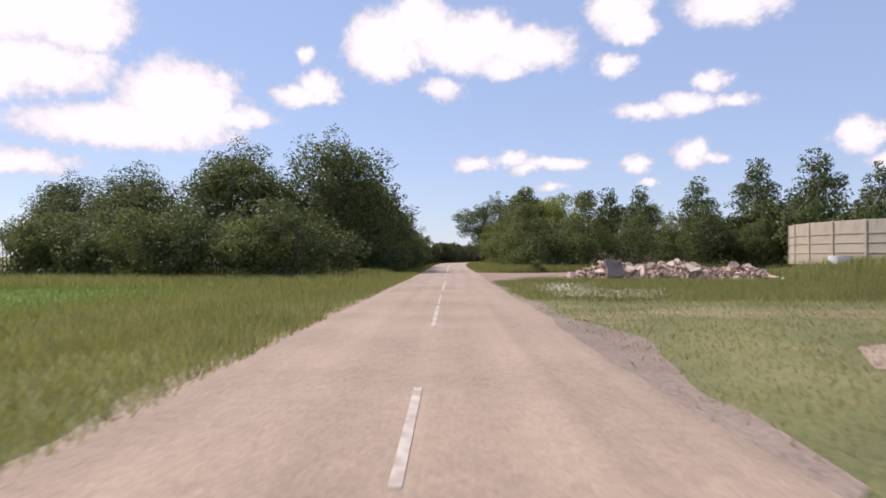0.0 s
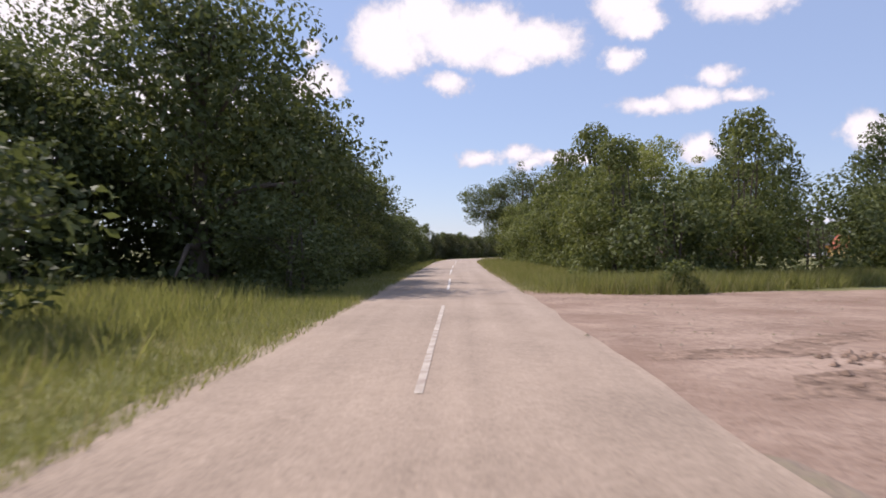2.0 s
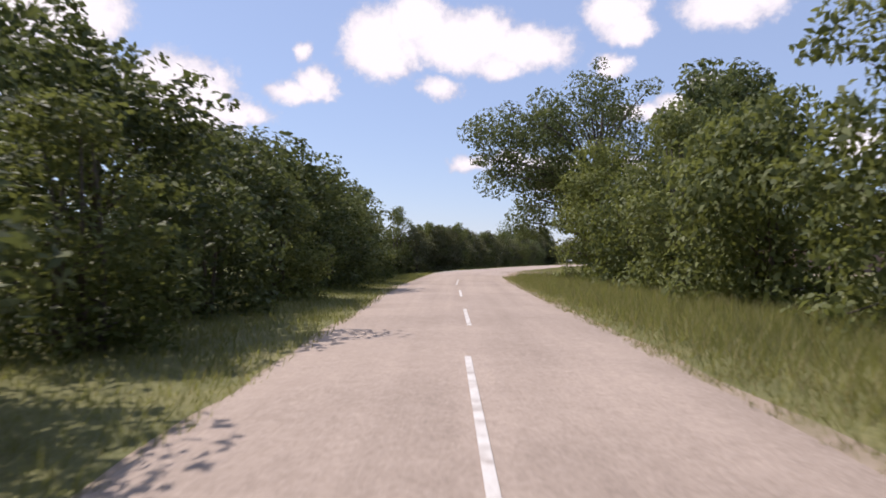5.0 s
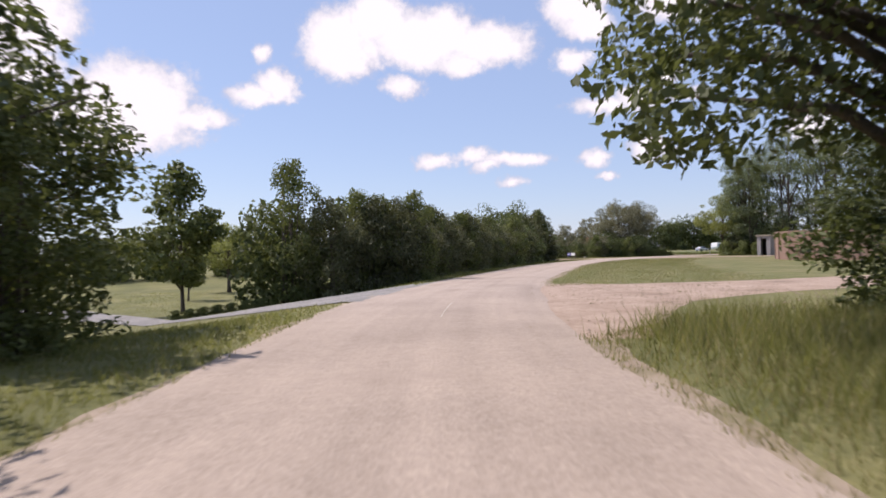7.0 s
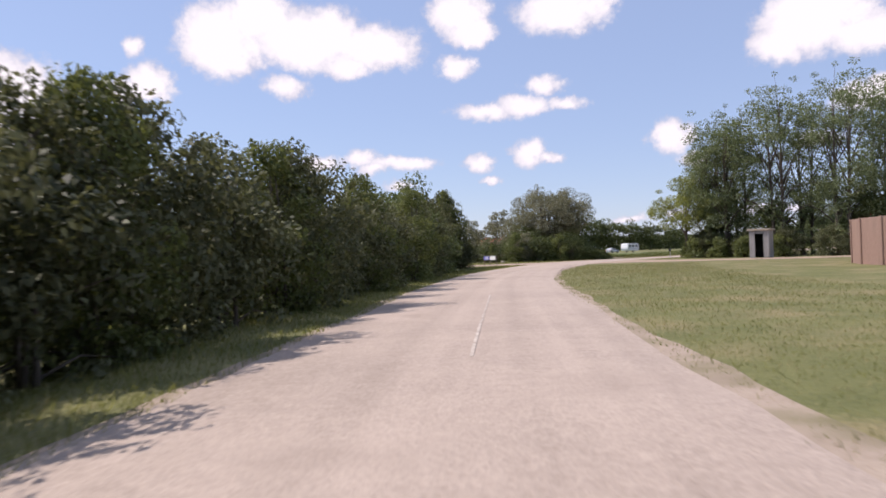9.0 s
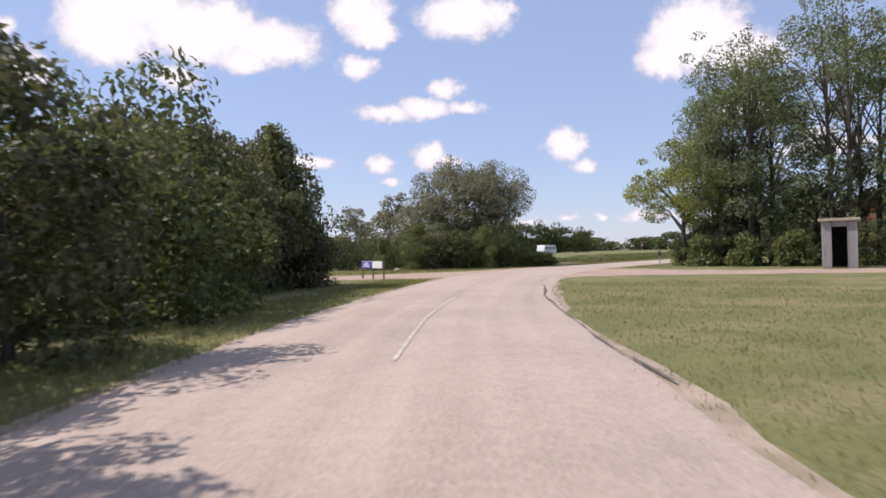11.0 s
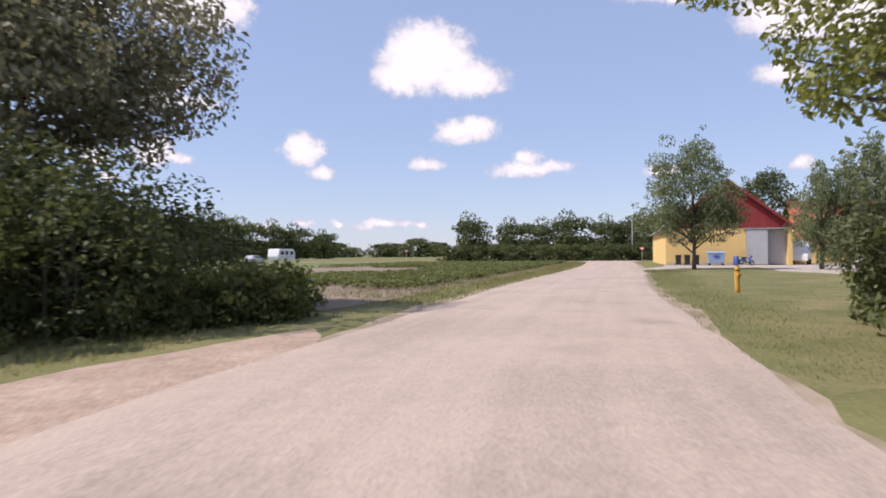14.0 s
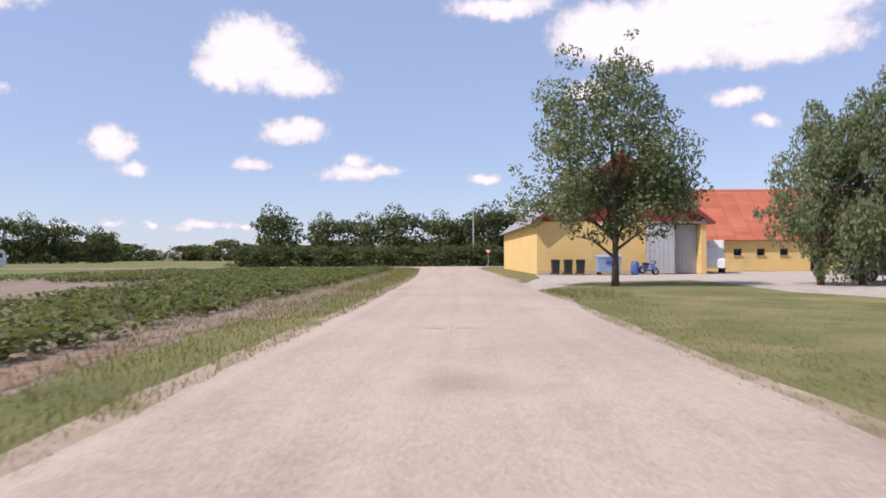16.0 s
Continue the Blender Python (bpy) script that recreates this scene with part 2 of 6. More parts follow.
CROP = material("young_crop", (0.07, 0.125, 0.022), (0.135, 0.2, 0.042), 0.2, 8, 0.9, bump=0.03)
CROP_BLADE = material("cereal_blade", (0.085, 0.14, 0.03), (0.19, 0.26, 0.07), 0.2, 8, 0.8, island=0.5, through_light=0.5)
CHURNED = material("churned_earth", (0.11, 0.07, 0.048), (0.34, 0.235, 0.172), 1.4, 9, 0.95, bump=0.06, speck=0.9, speck_scale=9.0)
CRACK = material("asphalt_crack", (0.075, 0.06, 0.05), (0.19, 0.155, 0.13), 2.0, 20, 0.95, bump=0.02)
BLADE = material("grass_blade", (0.105, 0.125, 0.04), (0.265, 0.268, 0.105), 0.3, 2, 0.7, island=0.9, through_light=0.55)
STRAW = material("dry_grass", (0.24, 0.21, 0.1), (0.42, 0.37, 0.2), 0.3, 2, 0.8, island=0.9, through_light=0.3)
LEAF = material("leaf", (0.048, 0.064, 0.026), (0.145, 0.172, 0.068), 0.5, 1.5, 0.6, island=0.9, per_object=0.5, through_light=0.33, gloss=0.25)
LEAF_LIGHT = material("light_leaf", (0.07, 0.092, 0.03), (0.205, 0.228, 0.085), 0.5, 1.5, 0.6, island=0.9, per_object=0.5, through_light=0.38, gloss=0.25)
LEAF_BRIGHT = material("bright_leaf", (0.1, 0.125, 0.035), (0.26, 0.285, 0.095), 0.5, 1.5, 0.6, island=0.9, per_object=0.4, through_light=0.4, gloss=0.3)
LEAF_DUSKY = material("dusky_leaf", (0.056, 0.064, 0.031), (0.165, 0.172, 0.088), 0.5, 1.5, 0.6, island=0.9, per_object=0.5, through_light=0.28, gloss=0.25)
LEAF_GREY = material("grey_leaf", (0.12, 0.12, 0.078), (0.27, 0.262, 0.175), 0.5, 1.5, 0.6, island=0.9, per_object=0.3, through_light=0.33, gloss=0.3)
LEAF_SOFT = material("soft_green_leaf", (0.092, 0.12, 0.058), (0.235, 0.275, 0.145), 0.5, 1.5, 0.6, island=0.9, per_object=0.3, through_light=0.35, gloss=0.3)
LEAF_YELLOW = material("yellow_green_leaf", (0.14, 0.165, 0.04), (0.34, 0.36, 0.12), 0.5, 1.5, 0.6, island=0.9, per_object=0.2, through_light=0.4, gloss=0.4)
BARK = material("bark", (0.06, 0.05, 0.04), (0.17, 0.14, 0.11), 2.0, 20, 0.95, bump=0.02, stretch=(1, 1, 0.25))
BIRCH_BARK = material("pale_bark", (0.3, 0.28, 0.25), (0.6, 0.58, 0.54), 2.0, 14, 0.9, bump=0.01, stain=(0.06, 0.055, 0.05), stain_scale=3.0, stain_at=0.58, stretch=(0.5, 0.5, 1.5))
CONCRETE = material("weathered_concrete", (0.36, 0.3, 0.225), (0.56, 0.48, 0.38), 0.6, 18, 0.9, bump=0.006, stain=(0.2, 0.17, 0.13), stain_scale=0.7, stain_at=0.6, stretch=(1, 1, 0.35), per_object=0.4)
BROWN_WALL = material("brown_concrete", (0.2, 0.125, 0.095), (0.36, 0.24, 0.19), 0.8, 14, 0.9, bump=0.006, stain=(0.13, 0.09, 0.07), stain_scale=0.9, stain_at=0.6, stretch=(1, 1, 0.3), per_object=0.5)
SLAB = material("dirty_concrete", (0.2, 0.155, 0.125), (0.4, 0.32, 0.265), 0.8, 14, 0.92, bump=0.015, stain=(0.15, 0.105, 0.08), stain_scale=1.4, stain_at=0.58)
RUBBLE = material("broken_masonry", (0.17, 0.1, 0.075), (0.62, 0.46, 0.36), 1.5, 12, 0.95, bump=0.02, per_object=1.1, island=1.0)
YELLOW_WALL = material("yellow_render", (0.66, 0.45, 0.17), (0.78, 0.56, 0.24), 0.5, 12, 0.9, bump=0.003, stain=(0.6, 0.42, 0.2), stain_scale=0.4, stain_at=0.66)
RED_PAINT = material("red_boards", (0.2, 0.028, 0.03), (0.31, 0.05, 0.05), 1.2, 14, 0.7, per_object=0.4, stretch=(1, 1, 0.2))
ROOF_TILE = material("red_roof_tile", (0.36, 0.1, 0.055), (0.52, 0.17, 0.1), 0.8, 10, 0.8, per_object=0.7, stain=(0.28, 0.1, 0.07), stain_scale=0.5, stain_at=0.66)
ROOF_GREY = material("fibre_cement", (0.2, 0.2, 0.21), (0.36, 0.36, 0.37), 0.8, 12, 0.9, stain=(0.16, 0.16, 0.15), stain_scale=0.6, stain_at=0.6)
GREY_DOOR = material("grey_door_metal", (0.42, 0.43, 0.45), (0.56, 0.57, 0.58), 0.8, 10, 0.55, metal=0.1, stain=(0.36, 0.36, 0.37), stain_scale=1.0, stain_at=0.66)
GREY_WOOD = material("grey_planks", (0.2, 0.19, 0.18), (0.4, 0.38, 0.36), 1.0, 12, 0.9, bump=0.005, stretch=(1, 1, 0.15), per_object=0.6)
# near-black colour standing in for the shade indoors and in doorways
SHADE_BLACK = material("shade_black", (0.012, 0.012, 0.012), (0.03, 0.028, 0.026), 1, 8, 0.95)
WHITE = material("white_paint", (0.68, 0.68, 0.67), (0.82, 0.82, 0.81), 0.6, 8, 0.45, stain=(0.6, 0.59, 0.56), stain_scale=0.8, stain_at=0.68, gloss=0.5)
FLOWER = material("cream_petals", (0.55, 0.53, 0.4), (0.74, 0.72, 0.58), 2.0, 20, 0.8, island=0.6)
BLUE = material("blue_plastic", (0.05, 0.1, 0.33), (0.08, 0.15, 0.42), 0.8, 8, 0.5, gloss=0.5)
PALE_BLUE = material("pale_blue_container", (0.22, 0.33, 0.5), (0.3, 0.42, 0.6), 0.8, 8, 0.5, stain=(0.2, 0.28, 0.4), stain_scale=2.0, gloss=0.5)
BLACK = material("black_plastic", (0.012, 0.013, 0.013), (0.03, 0.03, 0.03), 1, 8, 0.5, gloss=0.5)
TYRE = material("tyre_rubber", (0.015, 0.015, 0.015), (0.035, 0.034, 0.033), 2, 20, 0.85)
STEEL = material("galvanised_steel", (0.4, 0.41, 0.42), (0.6, 0.61, 0.62), 3, 20, 0.45, metal=0.7)
YELLOW_WOOD = material("yellow_painted_wood", (0.5, 0.28, 0.05), (0.68, 0.4, 0.09), 2.0, 16, 0.75, stain=(0.3, 0.17, 0.06), stain_scale=5.0, stain_at=0.6, stretch=(1, 1, 0.3))
OLD_WOOD = material("old_wood", (0.13, 0.095, 0.07), (0.28, 0.22, 0.17), 2.0, 18, 0.9, bump=0.004, stretch=(1, 1, 0.2))
TRACTOR_RED = material("faded_red_paint", (0.19, 0.045, 0.035), (0.31, 0.085, 0.062), 1.5, 10, 0.5, stain=(0.2, 0.07, 0.05), stain_scale=3.0, gloss=0.5)
CAR_SILVER = material("silver_car_paint", (0.42, 0.43, 0.45), (0.5, 0.51, 0.53), 0.6, 4, 0.3, metal=0.4, gloss=0.6)
CAR_DARK = material("dark_blue_car_paint", (0.015, 0.02, 0.045), (0.03, 0.035, 0.07), 0.6, 4, 0.3, metal=0.3, gloss=0.6)
SIGN_RED = material("sign_red", (0.5, 0.02, 0.02), (0.6, 0.04, 0.04), 1, 5, 0.5)
SIGN_BLUE = material("sign_blue", (0.06, 0.07, 0.32), (0.09, 0.1, 0.4), 1, 5, 0.5)


def glass(name, tint):
    m = bpy.data.materials.new(name)
    m.use_nodes = True
    shader = m.node_tree.nodes["Principled BSDF"]
    shader.inputs["Base Color"].default_value = (*tint, 1)
    shader.inputs["Roughness"].default_value = 0.06
    shader.inputs["Transmission Weight"].default_value = 0.75
    return m


GLASS = glass("window_glass", (0.12, 0.14, 0.15))

# ---- building tools ----
def mesh_of(name, verts, faces, mats, which=None, smooth=False):
    me = bpy.data.meshes.new(name)
    me.from_pydata([tuple(v) for v in verts], [], [tuple(f) for f in faces])
    for m in mats:
        me.materials.append(m)
    if which is not None:
        me.polygons.foreach_set("material_index", np.asarray(which, dtype=np.int32))
    if smooth:
        me.polygons.foreach_set("use_smooth", np.ones(len(me.polygons), dtype=bool))
    me.update()
    return me


def quads_mesh(name, points, mats, which=None):
    """Points of shape (n, 4, 3): n loose four-cornered leaves in one mesh."""
    n = len(points)
    me = bpy.data.meshes.new(name)
    me.vertices.add(4 * n)
    me.vertices.foreach_set("co", points.astype(np.float32).ravel())
    me.loops.add(4 * n)
    me.loops.foreach_set("vertex_index", np.arange(4 * n, dtype=np.int32))
    me.polygons.add(n)
    me.polygons.foreach_set("loop_start", np.arange(0, 4 * n, 4, dtype=np.int32))
    for m in mats:
        me.materials.append(m)
    if which is not None:
        me.polygons.foreach_set("material_index", np.asarray(which, dtype=np.int32))
    me.update(calc_edges=True)
    return me


def blades_mesh(name, points, mats, which=None):
    """Points of shape (n, 3, 3): n loose three-cornered blades in one mesh."""
    n = len(points)
    me = bpy.data.meshes.new(name)
    me.vertices.add(3 * n)
    me.vertices.foreach_set("co", points.astype(np.float32).ravel())
    me.loops.add(3 * n)
    me.loops.foreach_set("vertex_index", np.arange(3 * n, dtype=np.int32))
    me.polygons.add(n)
    me.polygons.foreach_set("loop_start", np.arange(0, 3 * n, 3, dtype=np.int32))
    for m in mats:
        me.materials.append(m)
    if which is not None:
        me.polygons.foreach_set("material_index", np.asarray(which, dtype=np.int32))
    me.update(calc_edges=True)
    return me


def thing(name, m, label, category, group="", kind=""):
    """An Empty at a thing's base, to hold its parts."""
    ob = new(name)
    ob.empty_display_size = 0.2
    ob.matrix_basis = m
    return tagged(ob, label, category, group, kind)


def part(name, source, mat, parent, label="", bevel=0.0):
    """Links a bmesh or a mesh as one mesh object under a thing or a part."""
    if isinstance(source, bmesh.types.BMesh):
        if bevel:
            bmesh.ops.bevel(source, geom=source.edges[:], offset=bevel, segments=2, affect="EDGES", profile=0.6, clamp_overlap=True)
        me = bpy.data.meshes.new(name)
        source.to_mesh(me)
        source.free()
        me.materials.append(mat)
    else:
        me = source
    ob = new(name, me)
    ob.parent = parent
    return tagged(ob, label)


def box(size, at=(0, 0, 0), turn=(0, 0, 0), bm=None):
    """A box of that size whose foot's centre stands at the point."""
    bm = bm or bmesh.new()
    m = Matrix.Translation(at) @ Euler([radians(a) for a in turn]).to_matrix().to_4x4() @ Matrix.Translation((0, 0, size[2] / 2)) @ Matrix.Diagonal((*size, 1))
    bmesh.ops.create_cube(bm, size=1, matrix=m)
    return bm


def tube(bm, a, b, ra, rb, sides=7, caps=True):
    a, b = Vector(a), Vector(b)
    way = (b - a).normalized()
    side = way.cross(Vector((0.31, 0.17, 0.93))).normalized()
    up = way.cross(side)
    rings = []
    for p, r in ((a, ra), (b, rb)):
        rings.append([bm.verts.new(p + r * (math.cos(2 * math.pi * k / sides) * side + math.sin(2 * math.pi * k / sides) * up)) for k in range(sides)])
    for k in range(sides):
        bm.faces.new((rings[0][k], rings[0][(k + 1) % sides], rings[1][(k + 1) % sides], rings[1][k]))
    if caps:
        bm.faces.new(rings[0])
        bm.faces.new(rings[1][::-1])
    return bm


def pipe(bm, points, radii, sides=7):
    """A bent, tapering limb through the points, as one skin."""
    rings, side = [], None
    for n, (p, r) in enumerate(zip(points, radii)):
        a, b = Vector(points[max(n - 1, 0)]), Vector(points[min(n + 1, len(points) - 1)])
        way = (b - a).normalized()
        side = (way.cross(Vector((0.83, 0.31, 0.11))) if side is None else side - side.dot(way) * way).normalized()
        up = way.cross(side)
        rings.append([bm.verts.new(Vector(p) + float(r) * (math.cos(2 * math.pi * k / sides) * side + math.sin(2 * math.pi * k / sides) * up)) for k in range(sides)])
    for low, top in zip(rings, rings[1:]):
        for k in range(sides):
            f = bm.faces.new((low[k], low[(k + 1) % sides], top[(k + 1) % sides], top[k]))
            f.smooth = True
    bm.faces.new(rings[0][::-1])
    bm.faces.new(rings[-1])
    return bm


def prism(bm, outline, axis, low, high):
    """An outline in the plane across an axis (0, 1 or 2), pushed from low to high along it."""
    def place(p, at):
        q = list(p)
        q.insert(axis, at)
        return q
    a = [bm.verts.new(place(p, low)) for p in outline]
    b = [bm.verts.new(place(p, high)) for p in outline]
    n = len(a)
    for k in range(n):
        bm.faces.new((a[k], a[(k + 1) % n], b[(k + 1) % n], b[k]))
    bm.faces.new(a[::-1])
    bm.faces.new(b)
    bmesh.ops.recalc_face_normals(bm, faces=bm.faces[:])
    return bm


def curve_points(points, step=1.0):
    """A smooth line through points, at even steps."""
    p = np.array(points, float)
    p = np.vstack([2 * p[0] - p[1], p, 2 * p[-1] - p[-2]])
    out = []
    for k in range(1, len(p) - 2):
        n = max(2, int(np.linalg.norm(p[k + 1][:2] - p[k][:2]) / step))
        for u in np.arange(n) / n:
            out.append(0.5 * (2 * p[k] + (p[k + 1] - p[k - 1]) * u + (2 * p[k - 1] - 5 * p[k] + 4 * p[k + 1] - p[k + 2]) * u**2
                              + (3 * p[k] - p[k - 1] - 3 * p[k + 1] + p[k + 2]) * u**3))
    out.append(p[-2])
    return np.array(out)

# ---- ground, lane, drives ----
from mathutils.geometry import delaunay_2d_cdt


# Middle of the lane: x, y, half its width.
LANE = curve_points([(-0.3, -40, 2.5), (-0.3, 15, 2.5), (-0.15, 40, 2.4), (0.0, 60, 2.4), (0.0, 75, 2.4), (0.1, 90, 2.45), (0.25, 108, 2.6), (0.4, 118, 2.65),
                     (0.75, 127, 2.6), (1.2, 134, 2.7), (2.1, 141, 2.8), (4.2, 151, 2.75), (6.4, 158.5, 2.75), (9.2, 167.5, 2.75), (13.6, 181, 2.8),
                     (18.0, 191.8, 2.9), (20.8, 197.6, 2.9), (24.6, 204.4, 3.0), (30.2, 213.2, 3.1), (38.0, 221.6, 3.1), (48.1, 228.5, 3.05), (60.5, 236.4, 3.0),
                     (77.5, 246.3, 3.0), (97.5, 258.5, 3.0), (117, 271, 3.2), (128, 277.8, 3.6), (137, 283.5, 5.5)], 1.0)
LANE_XY, LANE_HALF = LANE[:, :2], LANE[:, 2]
LANE_WAY = np.gradient(LANE_XY, axis=0)
LANE_WAY /= np.linalg.norm(LANE_WAY, axis=1)[:, None]
LANE_SIDE = np.stack([LANE_WAY[:, 1], -LANE_WAY[:, 0]], 1)  # to the right of the way


def outside(xy):
    """How far points lie outside the lane's edge; the lane always runs towards +y."""
    x, y = xy[:, 0], xy[:, 1]
    across = (x - np.interp(y, LANE_XY[:, 1], LANE_XY[:, 0])) * np.interp(y, LANE_XY[:, 1], LANE_WAY[:, 1])
    return np.abs(across) - np.interp(y, LANE_XY[:, 1], LANE_HALF)


def rise(x, y):
    """Height of the ground: flat by the lane, with a bank behind the rubble and a fall towards the lawn by the gravel drive."""
    x, y = np.asarray(x, float), np.asarray(y, float)
    bank = 1.1 * np.clip((x - 21) / 8, 0, 1) * np.clip((62 - y) / 14, 0, 1) * np.clip((y - 12) / 18, 0, 1)
    away = 0.2 * (y - 140.5) - 0.98 * (x + 1.2)
    fall = 0.125 * np.clip(away, 0, 10.5) * np.clip((y - 131) / 8, 0, 1) * np.clip((200 - y) / 22, 0, 1)
    return -0.03 + bank - fall


def ground_sheet():
    xs = np.concatenate([[-3500, -1500, -700, -350, -200, -120], np.arange(-80, -40, 2.0), np.arange(-40, 10, 1.0), np.arange(10, 161, 2.0), [190, 240, 320, 500, 900, 1700, 3500]])
    ys = np.concatenate([[-3500, -1500, -600, -250, -120, -60], np.arange(-30, 125, 2.0), np.arange(126, 202, 1.0), np.arange(205, 331, 5.0), [360, 420, 520, 800, 1500, 3500]])
    gx, gy = np.meshgrid(xs, ys)
    gz = rise(gx, gy)
    verts = np.stack([gx.ravel(), gy.ravel(), gz.ravel()], 1)
    n = len(xs)
    faces = [(j * n + i, j * n + i + 1, (j + 1) * n + i + 1, (j + 1) * n + i) for j in range(len(ys) - 1) for i in range(n - 1)]
    ob = new("ground", mesh_of("ground", verts, faces, [TURF], smooth=True))
    return tagged(ob, "rough grassland with dry patches beside the lane", "ground", kind="structure")


GROUND = ground_sheet()


def lane_mesh():
    rng = np.random.default_rng(3)
    verts, faces, cols = [], [], 9
    jag = np.cumsum(rng.normal(0, 0.05, (len(LANE), 2)), axis=0)
    jag -= np.array([np.convolve(jag[:, k], np.ones(15) / 15, "same") for k in range(2)]).T
    for n in range(len(LANE)):
        for c in range(cols):
            u = c / (cols - 1) * 2 - 1
            half = LANE_HALF[n] + (jag[n, 0] if c == 0 else jag[n, 1] if c == cols - 1 else 0)
            p = LANE_XY[n] + LANE_SIDE[n] * u * half
            verts.append((p[0], p[1], 0.012 + 0.02 * (1 - u * u) - (0.03 if c in (0, cols - 1) else 0)))
    for n in range(len(LANE) - 1):
        for c in range(cols - 1):
            a = n * cols + c
            faces.append((a, a + 1, a + cols + 1, a + cols))
    me = mesh_of("lane", verts, faces, [ASPHALT], smooth=True)
    uv = me.uv_layers.new(name="lengthwise")
    for loop in me.loops:
        n, c = divmod(loop.vertex_index, cols)
        uv.data[loop.index].uv = ((c / (cols - 1) * 2 - 1) * LANE_HALF[n], float(n))
    return me


tagged(new("road", lane_mesh()), "narrow worn asphalt lane with pinkish chippings", "road", kind="structure")


def patch(name, outline, mat, z, label, category, seed=1, jag=0.25, kind="structure", fine=False):
    """A thin sheet of other ground with an uneven edge."""
    rng = np.random.default_rng(seed)
    p = np.array(outline + outline[:1], float)
    edge = []
    for a, b in zip(p, p[1:]):
        n = max(1, int(np.linalg.norm(b - a) / 0.6))
        out = np.array([b[1] - a[1], a[0] - b[0]]) / (np.linalg.norm(b - a) + 1e-9)
        drift = np.convolve(rng.normal(0, jag, n + 4), np.ones(5) / 2.6, "valid")
        for k in range(n):
            edge.append(a + (b - a) * k / n + out * drift[k] * min(1.0, 0.25 * min(k, n - k)))
    n = len(edge)
    inner = []
    if fine:  # more points, to lie on uneven ground
        low, high = np.min(edge, axis=0), np.max(edge, axis=0)
        inner = [Vector((i + 0.01, j + 0.02)) for i in range(int(low[0]), int(high[0]) + 1) for j in range(int(low[1]), int(high[1]) + 1)]
    where, _, faces, *_ = delaunay_2d_cdt([Vector(q) for q in edge] + inner, [(k, (k + 1) % n) for k in range(n)], [], 1, 0.001)
    z = -0.0285 + (z + 0.014) * 0.5 + (0.02 if fine else 0.0)
    verts = [(q.x, q.y, z + float(rise(q.x, q.y)) + 0.03) for q in where]
    me = mesh_of(name, verts, faces, [mat])
    return tagged(new(name, me), label, category, kind=kind)


# drive mouths and shoulders
patch("dirt_drive", [(1.6, 33.6), (2.6, 35.4), (3.3, 37.8), (5.0, 40.6), (7.6, 43.8), (12, 48), (20, 54), (34, 63), (60, 80), (62, 85), (30, 70), (22, 63.5), (15, 60), (8, 57.5), (4, 57.5), (1.6, 60)],
      EARTH, -0.002, "dusty brown dirt drive beside the lane", "drive", 2)
patch("dirt_shoulder", [(1.8, 3), (2.5, 4.0), (2.6, 7.2), (2.9, 9), (3.3, 11.4), (3.0, 13.4), (2.6, 16), (2.75, 20), (2.3, 23), (2.35, 30), (2.5, 34), (2.7, 37), (2.3, 39.6), (1.8, 40), (1.8, 25)],
      SOIL, 0.0, "bare trodden shoulder of brown earth", "verge", 3, 0.2)
patch("bare_patch", [(5.2, 8.2), (6.5, 7.3), (9, 8), (10.5, 10), (8.5, 11.2), (6.2, 10.2)], DIRT, 0.006, "bare stony patch of brown earth in the grass", "ground", 4, 0.3)
patch("dirt_mouth", [(2.6, 131), (4.6, 131), (6.2, 134.2), (8.0, 137.5), (12, 140), (22, 143), (40, 147), (40, 151.5), (24, 148.6), (13, 146.5), (9, 146.6), (7.4, 148.5), (5.0, 146)],
      DIRT, -0.002, "sandy drive mouth opening off the lane", "drive", 5, 0.2)
patch("gravel_drive", [(1.2, 140.2), (-0.4, 140.6), (-1.8, 141.2), (-3.6, 142.8), (-6.3, 145.3), (-8.6, 147.4), (-20, 157.6), (-36, 172), (-36, 176), (-20, 161.6), (-9.2, 150.8), (-7.4, 150.6), (-5.2, 151.8), (-2.6, 151.6), (0.2, 151.4), (2.6, 153.4)],
      GRAVEL, -0.004, "grey gravel drive leaving the lane", "drive", 6, 0.12, fine=True)
patch("side_road", [(25.4, 211.5), (26.3, 214), (25.2, 215.4), (21, 219.2), (12, 222.6), (-4, 227), (-40, 236), (-40, 239.5), (0, 230.5), (20.3, 223.6), (32.8, 224.9), (38.5, 228.3), (43, 230),
                    (36, 218)], DIRT, 0.002, "pale dusty side road joining the lane", "road", 7, 0.15)
patch("dirt_drive", [(30.2, 208.2), (31.6, 209.6), (33.2, 210.2), (34.8, 209.9), (36.5, 208.7), (39.5, 206), (44, 202.4), (58, 195), (74, 187), (76, 192), (60, 200), (47.5, 207.2), (43.6, 211.0), (42.0, 215.0), (42.0, 217.4), (41.0, 219.2), (41.7, 220.4), (38, 219), (33, 215)],
      DIRT, 0.003, "reddish sandy drive towards the farm shed", "drive", 8, 0.15)
patch("farm_yard", [(80.6, 246.6), (84, 246.2), (92, 247.4), (97.6, 243.2), (92.6, 240.2), (86, 237.2), (82, 232.4), (92, 222), (120, 214), (150, 236), (128, 262), (110.6, 246), (103.8, 255.6), (98, 252.6), (90, 249.8), (83.0, 248.6)],
      YARD, 0.0, "pale gravel farm yard before the barn", "yard", 9, 0.1)
patch("cross_road", [(96, 352), (92, 350), (132, 284), (148, 258), (166, 228), (171, 231), (152, 262), (137.5, 287)], ASPHALT, 0.004, "crossing asphalt road at the lane's end", "road", 10, 0.05)

